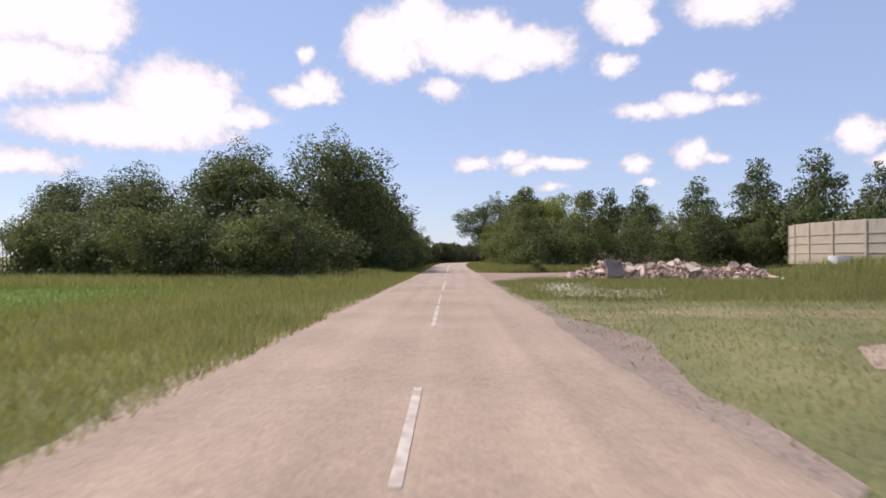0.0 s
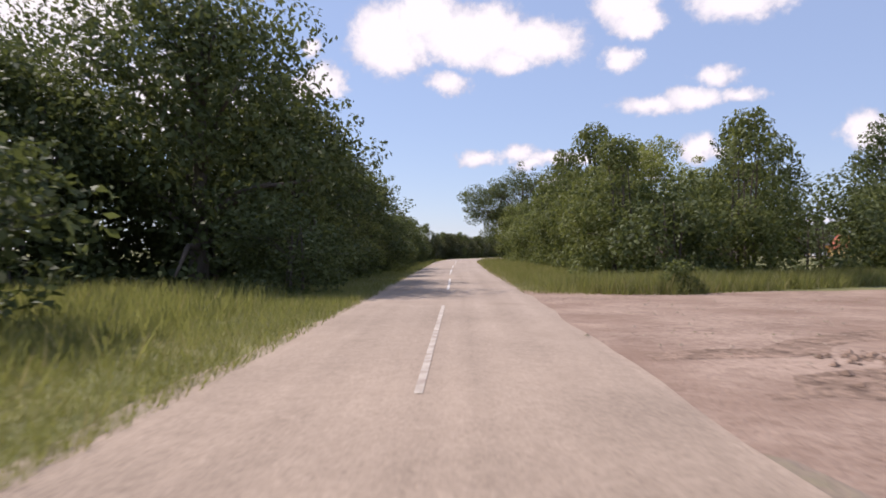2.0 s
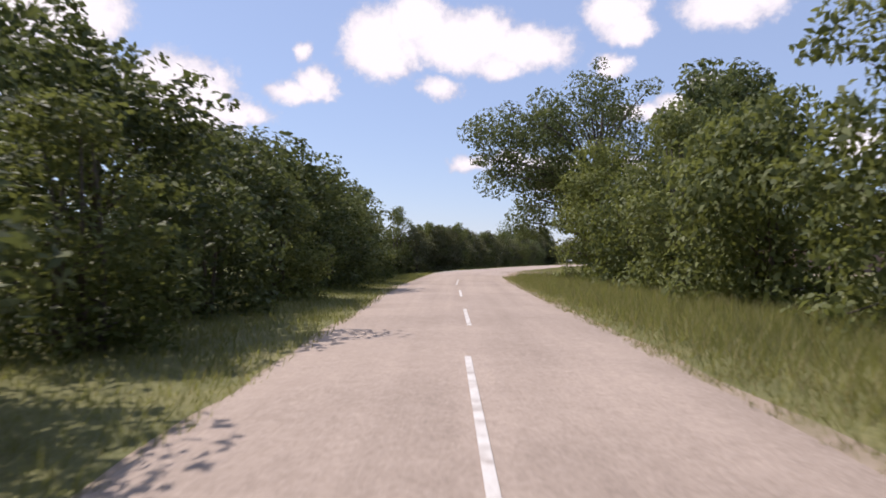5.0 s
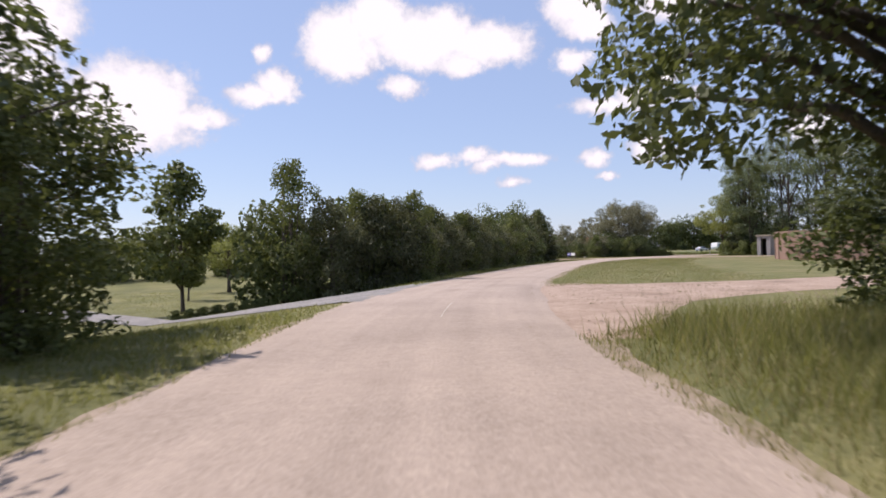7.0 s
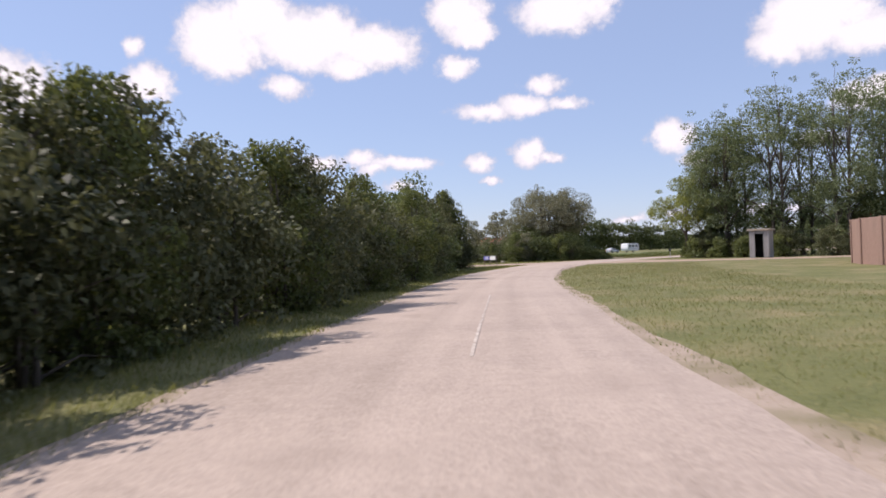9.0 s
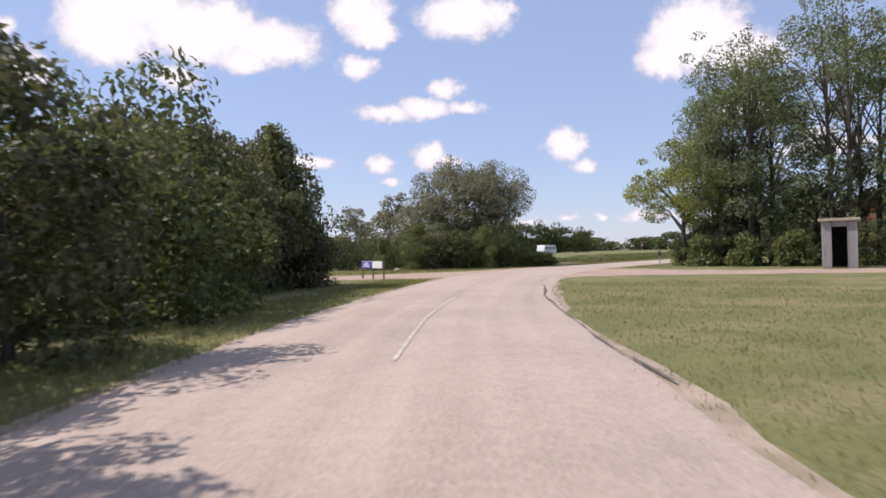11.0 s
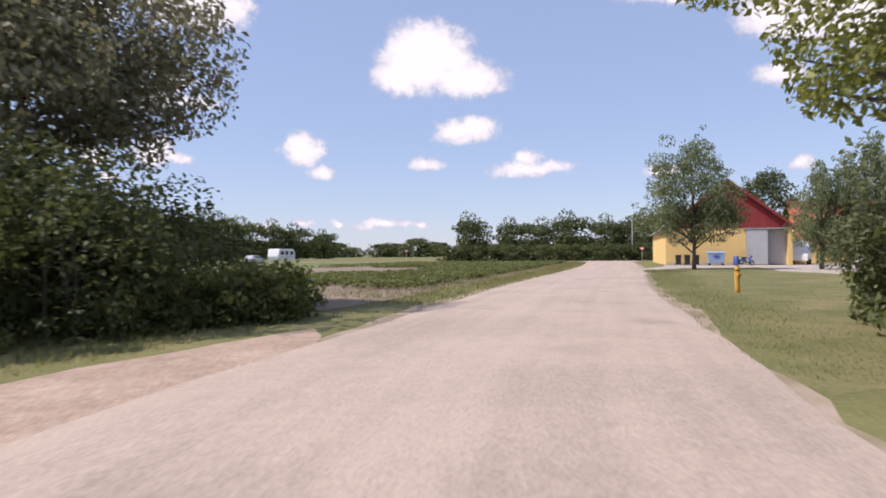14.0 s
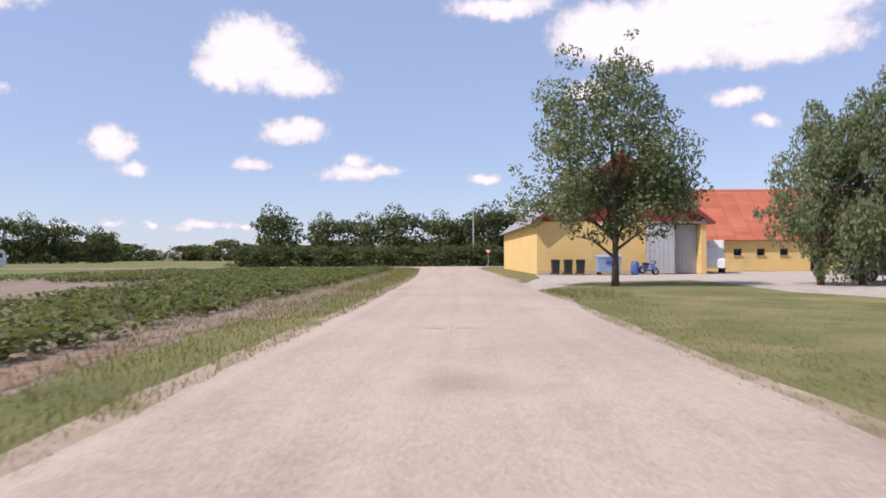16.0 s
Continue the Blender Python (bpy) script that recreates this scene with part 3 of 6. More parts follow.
# fields
patch("crop_field", [(-90, -35), (-9.5, -35), (-10.5, 5), (-10.2, 15), (-9.0, 20), (-8.6, 33), (-12, 36), (-30, 37), (-90, 40)], CROP, -0.014, "even green field of young cereal", "field", 11, 0.3)
patch("vegetable_field", [(52.6, 237.3), (60.6, 241.6), (75.6, 250.4), (115.6, 275.3), (127.4, 283.6), (92, 342), (60, 352), (10, 330), (-10, 290), (30, 268), (44, 246)], SOIL, -0.012,
      "brown field with rows of leafy crops", "field", 12, 0.55)


patch("meadow", [(36, 259), (52, 266), (70, 277), (100, 296), (112, 306), (88, 344), (60, 351), (12, 329), (-8, 291), (20, 272)], MEADOW, 0.004, "green meadow beyond the vegetable rows", "field", 13, 0.4)
patch("rutted_earth", [(3.0, 41.4), (4.4, 41.2), (5.8, 41.8), (7.4, 43.0), (9.6, 44.4), (9.4, 45.2), (7.0, 44.4), (5.2, 43.2), (3.8, 42.6)], CHURNED, 0.004, "dark churned earth in the drive", "ground", 14, 0.6)
patch("wheel_rut", [(2.6, 43.6), (4.6, 44.0), (7.4, 46.2), (11.5, 48.8), (11.3, 49.4), (7.0, 46.9), (4.4, 44.7), (2.6, 44.2)], CHURNED, 0.004, "long muddy wheel rut in the drive", "ground", 33, 0.5)


EDGE_BREAK = ((30.8, 209.65), (29.45, 207.9), (28.65, 206.65), (26.8, 203.05), (24.5, 199.05), (22.8, 195.45), (21.7, 193.0), (20.5, 190.45), (19.15, 187.0))
patch("broken_edge", [(x + 0.035, y) for x, y in EDGE_BREAK] + [(x - 0.005, y) for x, y in EDGE_BREAK[::-1]], CRACK, 0.088, "dark crumbled break along the asphalt edge", "road", 15, 0.05)
patch("dry_band", [(3.0, 16.4), (6.2, 18.0), (10.6, 17.6), (17, 18.2), (17, 16.0), (9.8, 14.8), (5.1, 15.0), (3.2, 13.4)], DRY_TURF, -0.006, "dry trodden band of yellowed ground", "ground", 16, 0.5)
for k, band in enumerate(([(34, 203), (38, 199.5), (46, 194), (46.5, 195.2), (39, 200.6), (35, 203.6)], [(29.5, 200), (33, 196), (41, 189), (42, 190), (34.4, 196.8), (30.2, 200.6)],
                         [(25.5, 195), (29, 190.6), (37, 183), (37.6, 184), (30, 191.4), (26.2, 195.6)])):
    patch("mown_streak", band, DRY_TURF, -0.006, "yellowed mowing streak in the lawn", "ground", 20 + k, 0.35)


def beside(y0, y1, off, step=6):
    """Points along the lane's right (or, below zero, left) edge, that far outside it."""
    side = 1 if off > 0 else -1
    ks = [k for k in range(0, len(LANE), step) if y0 <= LANE_XY[k, 1] <= y1]
    return [tuple(LANE_XY[k] + LANE_SIDE[k] * (side * LANE_HALF[k] + off)) for k in ks]


patch("lawn_ground", beside(148, 205, 0.12) + [(29.4, 205.6), (31.6, 208.6), (34.6, 208.8), (38.5, 205.6), (44, 201.2), (60, 190), (52, 170), (40, 152), (24, 148.8), (13, 146.8), (9.4, 146.9), (8.0, 148)], LAWN, -0.012, "mown lawn with dry yellowed patches", "lawn", 31, 0.2)
patch("lawn_ground", beside(223, 246, 0.12) + [(81, 246), (84, 244), (80, 232), (84, 226), (66, 214), (52, 218), (44.5, 220.8)], LAWN, -0.012, "mown lawn with dry yellowed patches", "lawn", 32, 0.2)
patch("bare_headland", [(50 + 0.85 * s - 0.527 * o, 232.5 + 0.527 * s + 0.85 * o) for s, o in ((-4, 3.4), (0, 2.7), (6, 2.7), (8, 7.5), (5, 9.5), (-3, 9))], SOIL, 0.004, "bare trampled earth at the end of the crop rows", "ground", 35, 0.5)
patch("furrow", beside(235, 280, -2.0) + beside(235, 280, -2.55)[::-1], CHURNED, 0.004, "open furrow of bare earth at the field edge", "ground", 34, 0.3)


# painted centre line: start and length of each dash along the lane
def lane_at(y0, off=0.0):
    k = int(np.abs(LANE_XY[:, 1] - y0).argmin())
    return LANE_XY[k] + LANE_SIDE[k] * off, LANE_WAY[k]


def dash(y0, y1, wide=0.085, off=0.0, paint=PAINT_LINE):
    ks = [k for k in range(len(LANE)) if y0 - 0.5 <= LANE_XY[k, 1] <= y1 + 0.5]
    verts, faces = [], []
    ends = np.linspace(y0, y1, max(2, len(ks)))
    for y in ends:
        c = np.array([np.interp(y, LANE_XY[:, 1], LANE_XY[:, 0]), y])
        k = int(np.abs(LANE_XY[:, 1] - y).argmin())
        for s in (-wide / 2, wide / 2):
            p = c + LANE_SIDE[k] * (s + off)
            verts.append((p[0], p[1], 0.0385))
    for n in range(len(ends) - 1):
        faces.append((2 * n, 2 * n + 1, 2 * n + 3, 2 * n + 2))
    ob = new("centre_line_dash", mesh_of("dash", verts, faces, [paint]))
    return tagged(ob, "worn white centre line dash on asphalt", "road marking", "centre line dashes", "structure")


for y0, y1 in ((3.8, 6.7), (12.5, 17.9), (26.2, 36.5), (41.3, 51.2), (57.8, 66.9), (72.6, 82.4), (88.8, 96.1), (100.0, 104.0), (109.0, 113.0)):
    dash(y0, y1, off=-0.14 if 40 < y0 < 100 else 0.0, paint=PAINT_WORN if y0 < 45 else PAINT_LINE)
dash(18.4, 23.2, 0.05, 0.0, PAINT_WORN)
dash(117.8, 124.4, 0.06, -0.12, PAINT_LINE)
dash(134.6, 138.8, 0.03, 0.28, PAINT_WORN)
dash(161, 172.6, 0.05, 0.22, PAINT_WORN)
dash(189.5, 200.4, 0.07, 0.0, PAINT_WORN)


def lane_mark(x0, y0, x1, y1, wide, z=0.0385):
    way = Vector((x1 - x0, y1 - y0, 0)).normalized()
    side = Vector((-way.y, way.x, 0)) * wide / 2
    a, b = Vector((x0, y0, z)), Vector((x1, y1, z))
    ob = new("surface_mark", mesh_of("mark", [a - side, b - side, b + side, a + side], [(0, 1, 2, 3)], [PAINT_WORN]))
    tagged(ob, "small white survey mark painted on asphalt", "road marking", kind="structure")


lane_mark(68.42, 241.95, 68.62, 241.65, 0.11)
lane_mark(68.75, 241.45, 68.95, 241.15, 0.11)
lane_mark(68.2, 241.3, 69.1, 241.85, 0.035)
lane_mark(58.0, 235.0, 58.7, 235.42, 0.09)
lane_mark(53.9, 232.6, 54.6, 232.15, 0.06)
for x0, y0, x1, y1 in ((27.65, 217.15, 28.35, 216.8), (28.4, 217.6, 29.05, 217.4), (28.95, 218.25, 29.65, 218.0), (29.7, 218.8, 30.25, 218.6)):
    lane_mark(x0, y0, x1, y1, 0.2, -0.006)


def sandy_edge(side, name, label):
    """The crumbled, sandy fringe along one edge of the lane."""
    rng = np.random.default_rng(60 + side)
    verts, faces = [], []
    wide = np.abs(np.convolve(rng.normal(0.0, 0.2, len(LANE) + 6), np.ones(7) / 3.4, "valid")) + 0.02
    if side > 0:
        wide += 0.16 * np.clip((LANE_XY[:, 1] - 60) / 8, 0, 1) * np.clip((190 - LANE_XY[:, 1]) / 8, 0, 1)
    wide += (0.2 if side > 0 else 0.3) * np.clip((LANE_XY[:, 1] - 224) / 6, 0, 1)
    for n in range(len(LANE)):
        for o in (-0.12, wide[n]):
            p = LANE_XY[n] + LANE_SIDE[n] * side * (LANE_HALF[n] + o)
            verts.append((p[0], p[1], -0.0245 if o < 0 else -0.0275))
    for n in range(len(LANE) - 1):
        a = 2 * n
        faces.append((a, a + 1, a + 3, a + 2) if side > 0 else (a, a + 2, a + 3, a + 1))
    tagged(new(name, mesh_of(name, verts, faces, [SAND])), label, "verge", kind="structure")


sandy_edge(1, "sandy_fringe", "pale sandy fringe along the asphalt edge")
sandy_edge(-1, "sandy_fringe", "pale sandy fringe along the asphalt edge")

# ---- plants ----
def leaf_cloud(rng, puffs, count, size, droop=0.0, hollow=0.55):
    """Leaves scattered through puffs (x, y, z, rx, ry, rz), most of them near the skin of each puff."""
    puffs = np.asarray(puffs, float)
    share = (puffs[:, 3] * puffs[:, 4] + puffs[:, 3] * puffs[:, 5]) ** 0.9
    pick = rng.choice(len(puffs), count, p=share / share.sum())
    way = rng.normal(size=(count, 3))
    way /= np.linalg.norm(way, axis=1)[:, None]
    reach = hollow + (1.12 - hollow) * rng.random(count) ** 0.6
    centre = puffs[pick, :3] + way * reach[:, None] * puffs[pick, 3:]
    normal = way * 0.8 + rng.normal(size=(count, 3)) * 0.75 + (0, 0, 0.45)
    normal /= np.linalg.norm(normal, axis=1)[:, None]
    along = np.cross(normal, rng.normal(size=(count, 3)))
    along[:, 2] -= droop
    along /= np.linalg.norm(along, axis=1)[:, None]
    across = np.cross(normal, along)
    big = size * rng.uniform(0.6, 1.4, count)[:, None]
    wide = big * rng.uniform(0.42, 0.62, count)[:, None]
    bend = normal * big * 0.12
    return np.stack([centre - along * big * 0.5, centre + across * wide * 0.5 + bend - along * big * 0.05,
                     centre + along * big * 0.5, centre - across * wide * 0.5 + bend - along * big * 0.05], 1)


def crown_puffs(rng, low, high, radius, count, lump, shape=1.0, lean=0.0, sprays=0.34):
    """Puffs that fill an egg-shaped crown unevenly, with lobes, hollows and small sprays at its rim."""
    out = []
    mid, half = (low + high) / 2, (high - low) / 2
    lobes = rng.normal(size=(9, 3))
    lobes /= np.linalg.norm(lobes, axis=1)[:, None]
    size = rng.uniform(-0.3, 0.32, 9)
    while len(out) < count:
        u = rng.normal(size=3)
        u /= np.linalg.norm(u)
        swell = 1.0 + float((size * np.clip(lobes @ u, 0, 1) ** 4).sum())
        spray = rng.random() < sprays
        u *= (rng.uniform(0.95, 1.22) if spray else rng.uniform(0.25, 1.0) ** 0.5) * swell
        tall = u[2] * half
        narrow = 1.0 - 0.35 * shape * max(0.0, min(1.0, u[2]))
        r = lump * (rng.uniform(0.28, 0.55) if spray else rng.uniform(0.65, 1.35))
        z = mid + tall
        if z < low * 0.5:
            continue
        out.append((u[0] * radius * narrow + lean * tall, u[1] * radius * narrow, z, r * rng.uniform(0.9, 1.3), r * rng.uniform(0.9, 1.3), r * rng.uniform(0.65, 0.95)))
    return out


def trunk_mesh(rng, puffs, thick, fork, mat, limbs=9, stems=1, spread=0.3):
    bm = bmesh.new()
    top = max(p[2] for p in puffs)
    for s in range(stems):
        bend = rng.normal(0, 0.25, 2)
        foot = rng.normal(0, spread, 2) if stems > 1 else np.zeros(2)
        line = [(foot[0] + bend[0] * u * u + 0.05 * math.sin(4 * u + s), foot[1] + bend[1] * u * u, -0.25 + u * (top * 0.82 + 0.25)) for u in np.linspace(0, 1, 7)]
        pipe(bm, line, [thick * (1.25 if n == 0 else 1.0 - 0.8 * n / 6) for n in range(7)], 8)
        order = sorted(puffs, key=lambda p: rng.random())[:max(2, limbs // stems)]
        for p in order:
            u = min(0.95, max(fork, (p[2] * 0.62) / (top * 0.82)))
            a = Vector(line[0]).lerp(Vector(line[-1]), u)
            k = min(5, int(u * 6))
            a = Vector(line[k]).lerp(Vector(line[k + 1]), u * 6 - k)
            b = Vector(p[:3])
            c = a.lerp(b, 0.5) + Vector((0, 0, 0.12 * (b - a).length))
            r = thick * (1 - 0.8 * u) * 0.55
            pipe(bm, [a, c, b], [r, r * 0.6, r * 0.22], 5)
    me = bpy.data.meshes.new("trunk")
    bm.to_mesh(me)
    bm.free()
    me.materials.append(mat)
    return me


KINDS = {}


def plant_kind(key, seed, low, high, radius, puffs, lump, leaves, size, leaf, bark=None, thick=0.2, fork=0.3, limbs=9, stems=1, spread=0.3, shape=1.0, droop=0.0, skirt=0, hollow=0.55, masses=(), hang=1.0, sprays=0.34):
    """Makes the meshes of one kind of tree or bush: its stems and its leaves."""
    rng = np.random.default_rng(seed)
    p = crown_puffs(rng, low, high, radius, puffs, lump, shape, sprays=sprays) if not masses else []
    for dx, dy, bottom, top, wide, many in masses:  # a crown of several heads
        p += [(q[0] + dx, q[1] + dy) + q[2:] for q in crown_puffs(rng, bottom, top, wide, many, lump, shape, sprays=sprays)]
    p = [q[:5] + (q[5] * hang,) for q in p]
    for k in range(skirt):  # low growth round the foot
        a = 2 * math.pi * (k + rng.random()) / skirt
        r = lump * rng.uniform(0.6, 1.0)
        p.append((math.cos(a) * radius * 0.8, math.sin(a) * radius * 0.8, r * 0.55, r, r, r * 0.8))
    crown = quads_mesh(key + "_leaves", leaf_cloud(rng, p, leaves, size, droop, hollow), [leaf])
    KINDS[key] = (trunk_mesh(rng, p, thick, fork, bark or BARK, limbs, stems, spread), crown)


plant_kind("broad", 11, 1.6, 10.0, 3.6, 95, 1.0, 9500, 0.28, LEAF, thick=0.28, fork=0.2, limbs=16, skirt=6)
plant_kind("broad_b", 12, 1.2, 9.0, 3.2, 85, 0.95, 7500, 0.29, LEAF, thick=0.24, fork=0.2, limbs=16, skirt=7)
plant_kind("tall", 13, 2.2, 13.0, 3.0, 80, 0.95, 7000, 0.32, LEAF, thick=0.26, fork=0.25, limbs=14)
plant_kind("great", 41, 1.2, 11.8, 4.9, 170, 1.15, 19000, 0.27, LEAF, thick=0.36, fork=0.16, limbs=24, skirt=8, shape=0.4, sprays=0.12)
plant_kind("hedge", 42, 0.1, 4.0, 1.95, 84, 0.52, 11000, 0.145, LEAF_DUSKY, thick=0.06, fork=0.12, limbs=22, stems=5, skirt=9, shape=0.9, hollow=0.4)
plant_kind("edge_tree", 43, 0.3, 8.6, 3.1, 120, 0.72, 15000, 0.19, LEAF_BRIGHT, thick=0.16, fork=0.14, limbs=24, stems=2, skirt=12, shape=0.6, sprays=0.25)
plant_kind("bush", 14, 0.2, 4.2, 2.1, 56, 0.7, 4600, 0.215, LEAF, thick=0.07, fork=0.15, limbs=14, stems=4, skirt=8)
plant_kind("bush_light", 15, 0.2, 3.9, 2.0, 64, 0.62, 8500, 0.165, LEAF_LIGHT, thick=0.06, fork=0.15, limbs=14, stems=4, skirt=8)
plant_kind("bush_wild", 16, 0.3, 5.2, 1.8, 64, 0.58, 8500, 0.165, LEAF_LIGHT, thick=0.07, fork=0.12, limbs=18, stems=5, skirt=7, shape=1.8)
plant_kind("bush_grey", 17, 0.6, 7.6, 4.3, 105, 0.8, 46000, 0.145, LEAF_GREY, thick=0.16, fork=0.1, limbs=30, stems=6, spread=0.7, skirt=12, shape=0.4,
           masses=((0, 0, 2.2, 7.3, 3.5, 80), (2.0, -1.2, 3.0, 6.6, 2.3, 34), (-2.2, 1.0, 0.8, 5.4, 2.2, 34)))
plant_kind("bush_pale", 33, 0.2, 4.4, 2.0, 56, 0.65, 8000, 0.19, LEAF_GREY, thick=0.07, fork=0.12, limbs=16, stems=5, skirt=8)
plant_kind("light_tree", 18, 3.1, 8.2, 3.3, 70, 0.75, 17000, 0.165, LEAF_YELLOW, thick=0.2, fork=0.25, limbs=16)
plant_kind("airy", 19, 1.5, 13.0, 2.6, 120, 0.62, 14000, 0.15, LEAF_SOFT, thick=0.15, fork=0.12, limbs=34, stems=2, skirt=4, shape=0.6)
plant_kind("slender", 20, 1.0, 4.4, 1.25, 38, 0.42, 5000, 0.17, LEAF_LIGHT, thick=0.07, fork=0.15, limbs=12, shape=2.2)
plant_kind("yard_tree", 21, 2.0, 10.9, 3.4, 78, 0.72, 22000, 0.19, LEAF_SOFT, thick=0.16, fork=0.15, limbs=26, droop=0.4, shape=0.7,
           masses=((0.6, 0, 3.2, 10.4, 1.9, 66), (-1.8, 0.4, 4.0, 9.4, 1.6, 40), (2.0, -0.4, 3.4, 7.2, 1.5, 28), (-0.3, 0.9, 2.0, 5.0, 1.9, 26), (-2.5, 0, 2.4, 6.4, 1.7, 36), (1.6, 0.3, 2.0, 4.8, 1.7, 28)))
plant_kind("weeping", 22, 0.9, 8.2, 2.4, 95, 0.6, 14000, 0.2, LEAF_SOFT, thick=0.16, fork=0.2, limbs=20, droop=1.6, shape=1.9, hang=1.7)
plant_kind("oak", 31, 2.4, 13.2, 6.0, 190, 0.95, 30000, 0.22, LEAF, thick=0.36, fork=0.2, limbs=40, shape=0.3, masses=((0, 0, 2.8, 13.0, 5.2, 125), (-5.0, -3.6, 5.8, 11.0, 3.0, 46), (-2.6, 0.2, 3.4, 7.5, 3.0, 26)))
plant_kind("far_tree", 23, 0.8, 9.5, 3.7, 46, 1.4, 3400, 0.58, LEAF, thick=0.3, fork=0.2, limbs=8, skirt=6)
plant_kind("far_bush", 24, 0.0, 4.0, 3.0, 24, 1.3, 2000, 0.6, LEAF, thick=0.1, fork=0.2, limbs=5, stems=2, skirt=6)
plant_kind("belt_tree", 26, 0.0, 8.0, 5.5, 44, 1.7, 1300, 1.15, LEAF, thick=0.3, fork=0.2, limbs=4, skirt=10, hollow=0.2)
plant_kind("mid_bush", 27, 0.1, 4.2, 2.1, 38, 0.78, 2000, 0.36, LEAF, thick=0.07, fork=0.15, limbs=8, stems=3, skirt=8)
plant_kind("shrub", 25, 0.05, 1.25, 0.75, 14, 0.32, 1800, 0.13, LEAF_LIGHT, thick=0.02, fork=0.2, limbs=8, stems=4, spread=0.15, skirt=5)


def plant(key, x, y, scale=1.0, tall=1.0, turn=None, name="tree", label="", category="tree", group=""):
    m = pose(x, y, float(rise(x, y)), 0, 0, (x * 37 + y * 53) % 360 if turn is None else turn) @ Matrix.Diagonal((scale, scale, scale * tall, 1))
    root = thing(name, m, label, category, group)
    stem, crown = KINDS[key]
    part("trunk" if category == "tree" else "stem", stem, None, root)
    part("crown", crown, None, root)
    return root


DARK_TREE = "tall broad-leaved tree with dense dark green crown"
HEDGE_BUSH = "dense green bush in a wild roadside hedge"
LIGHT_BUSH = "bright green leafy bush at the grove's edge"

# grove on the left of the lane, before the drive
for key, x, y, s, h in (("great", -9.6, 60.2, 1.0, 1.02), ("broad", -15.5, 60, 1.0, 0.85), ("tall", -11.0, 67, 1.0, 0.9), ("broad_b", -7.4, 66, 0.95, 1.0), ("broad", -7.3, 72.5, 0.82, 0.9),
                        ("broad_b", -7.3, 79, 0.92, 0.88), ("broad", -12.5, 76, 1.0, 0.95), ("broad_b", -7.0, 86, 0.88, 0.9), ("broad", -7.4, 93, 0.74, 0.72), ("broad_b", -12, 90, 1.0, 0.95),
                        ("broad_b", -7.0, 100, 0.76, 0.74), ("broad", -7.0, 107, 0.74, 0.7), ("broad_b", -11, 104, 0.95, 0.85), ("broad_b", -6.8, 114, 0.78, 0.8), ("broad", -7.4, 121, 0.78, 0.76),
                        ("broad_b", -7.2, 127, 0.78, 0.76), ("broad_b", -7.4, 132.4, 0.84, 0.84), ("broad_b", -7.6, 135.4, 0.8, 0.78), ("broad", -11.5, 118, 0.85, 0.85), ("broad", -20, 60, 1.1, 0.9), ("broad_b", -27, 58, 1.0, 0.8), ("great", -21.8, 66.4, 0.92, 1.13), ("great", -35, 74, 1.0, 0.92), ("great", -57, 98, 1.1, 1.0), ("broad_b", -44, 76, 1.0, 0.9)):
    plant(key, x, y, s, h, label=DARK_TREE, group="grove beside the lane")
for k, (x, y) in enumerate(((-9.0, 38.6), (-11.2, 38.2), (-13.4, 39), (-15.8, 39.2), (-18.2, 39.6), (-20.6, 40.4), (-23, 41), (-26, 42.5), (-29, 43.5), (-8.6, 45), (-12, 44), (-19, 47), (-24, 48), (-29, 50), (-35, 46), (-40, 48))):
    plant("mid_bush" if k > 9 else ("bush", "bush_light", "bush")[k % 3], x, y, (0.9 if k < 9 else 1.05) + 0.12 * math.sin(k * 2.1), 1.0 + 0.12 * math.cos(k * 1.7), name="bush", label=LIGHT_BUSH if k % 3 == 1 else HEDGE_BUSH, category="bush", group="bushes at the field edge")
for k in range(14):
    y = 56 + k * 5.8
    plant(("bush", "bush_wild")[k % 2], -5.2 - 0.6 * math.sin(k), y, 0.8, 0.8, name="bush", label=HEDGE_BUSH, category="bush", group="bushes under the grove")

for x, y in ((-9.8, 62), (-12, 65), (-10, 70), (-14.5, 57), (-16, 64), (-10, 77), (-10.5, 84), (-18, 56), (-10, 92), (-10, 110)):
    plant("mid_bush", x, y, 1.1, 0.95, name="bush", label="shaded undergrowth bush inside the grove", category="bush", group="undergrowth inside the grove")

# grove on the right of the lane
for k, (key, x, y, s, h) in enumerate((("bush", 9.4, 64.0, 1.05, 0.95), ("bush_wild", 13.6, 65.8, 1.25, 1.12), ("bush", 18.8, 69.2, 1.15, 1.0), ("bush_light", 23.8, 72.4, 1.2, 1.1), ("bush", 28.8, 74.8, 1.2, 1.25), ("bush_light", 34, 74, 1.2, 1.2), ("bush", 41, 76, 1.3, 1.2),
                                       ("bush_wild", 7.6, 66.4, 1.12, 1.08), ("bush_light", 8.9, 73, 1.25, 1.3), ("bush_wild", 9.0, 78, 1.3, 1.3), ("bush_light", 9.2, 83, 1.3, 1.4), ("bush_wild", 9.0, 88.5, 1.35, 1.25), ("bush_light", 9.2, 94, 1.3, 1.35),
                                       ("bush_wild", 8.8, 100, 1.3, 1.1), ("bush_light", 8.6, 106, 1.3, 1.25), ("bush_wild", 8.4, 112, 1.25, 1.0), ("bush_light", 8.4, 117.4, 1.2, 1.2))):
    plant(key, x, y, s, h, name="bush", label=LIGHT_BUSH if "light" in key or "wild" in key else HEDGE_BUSH, category="bush", group="bushes of the grove across the lane")
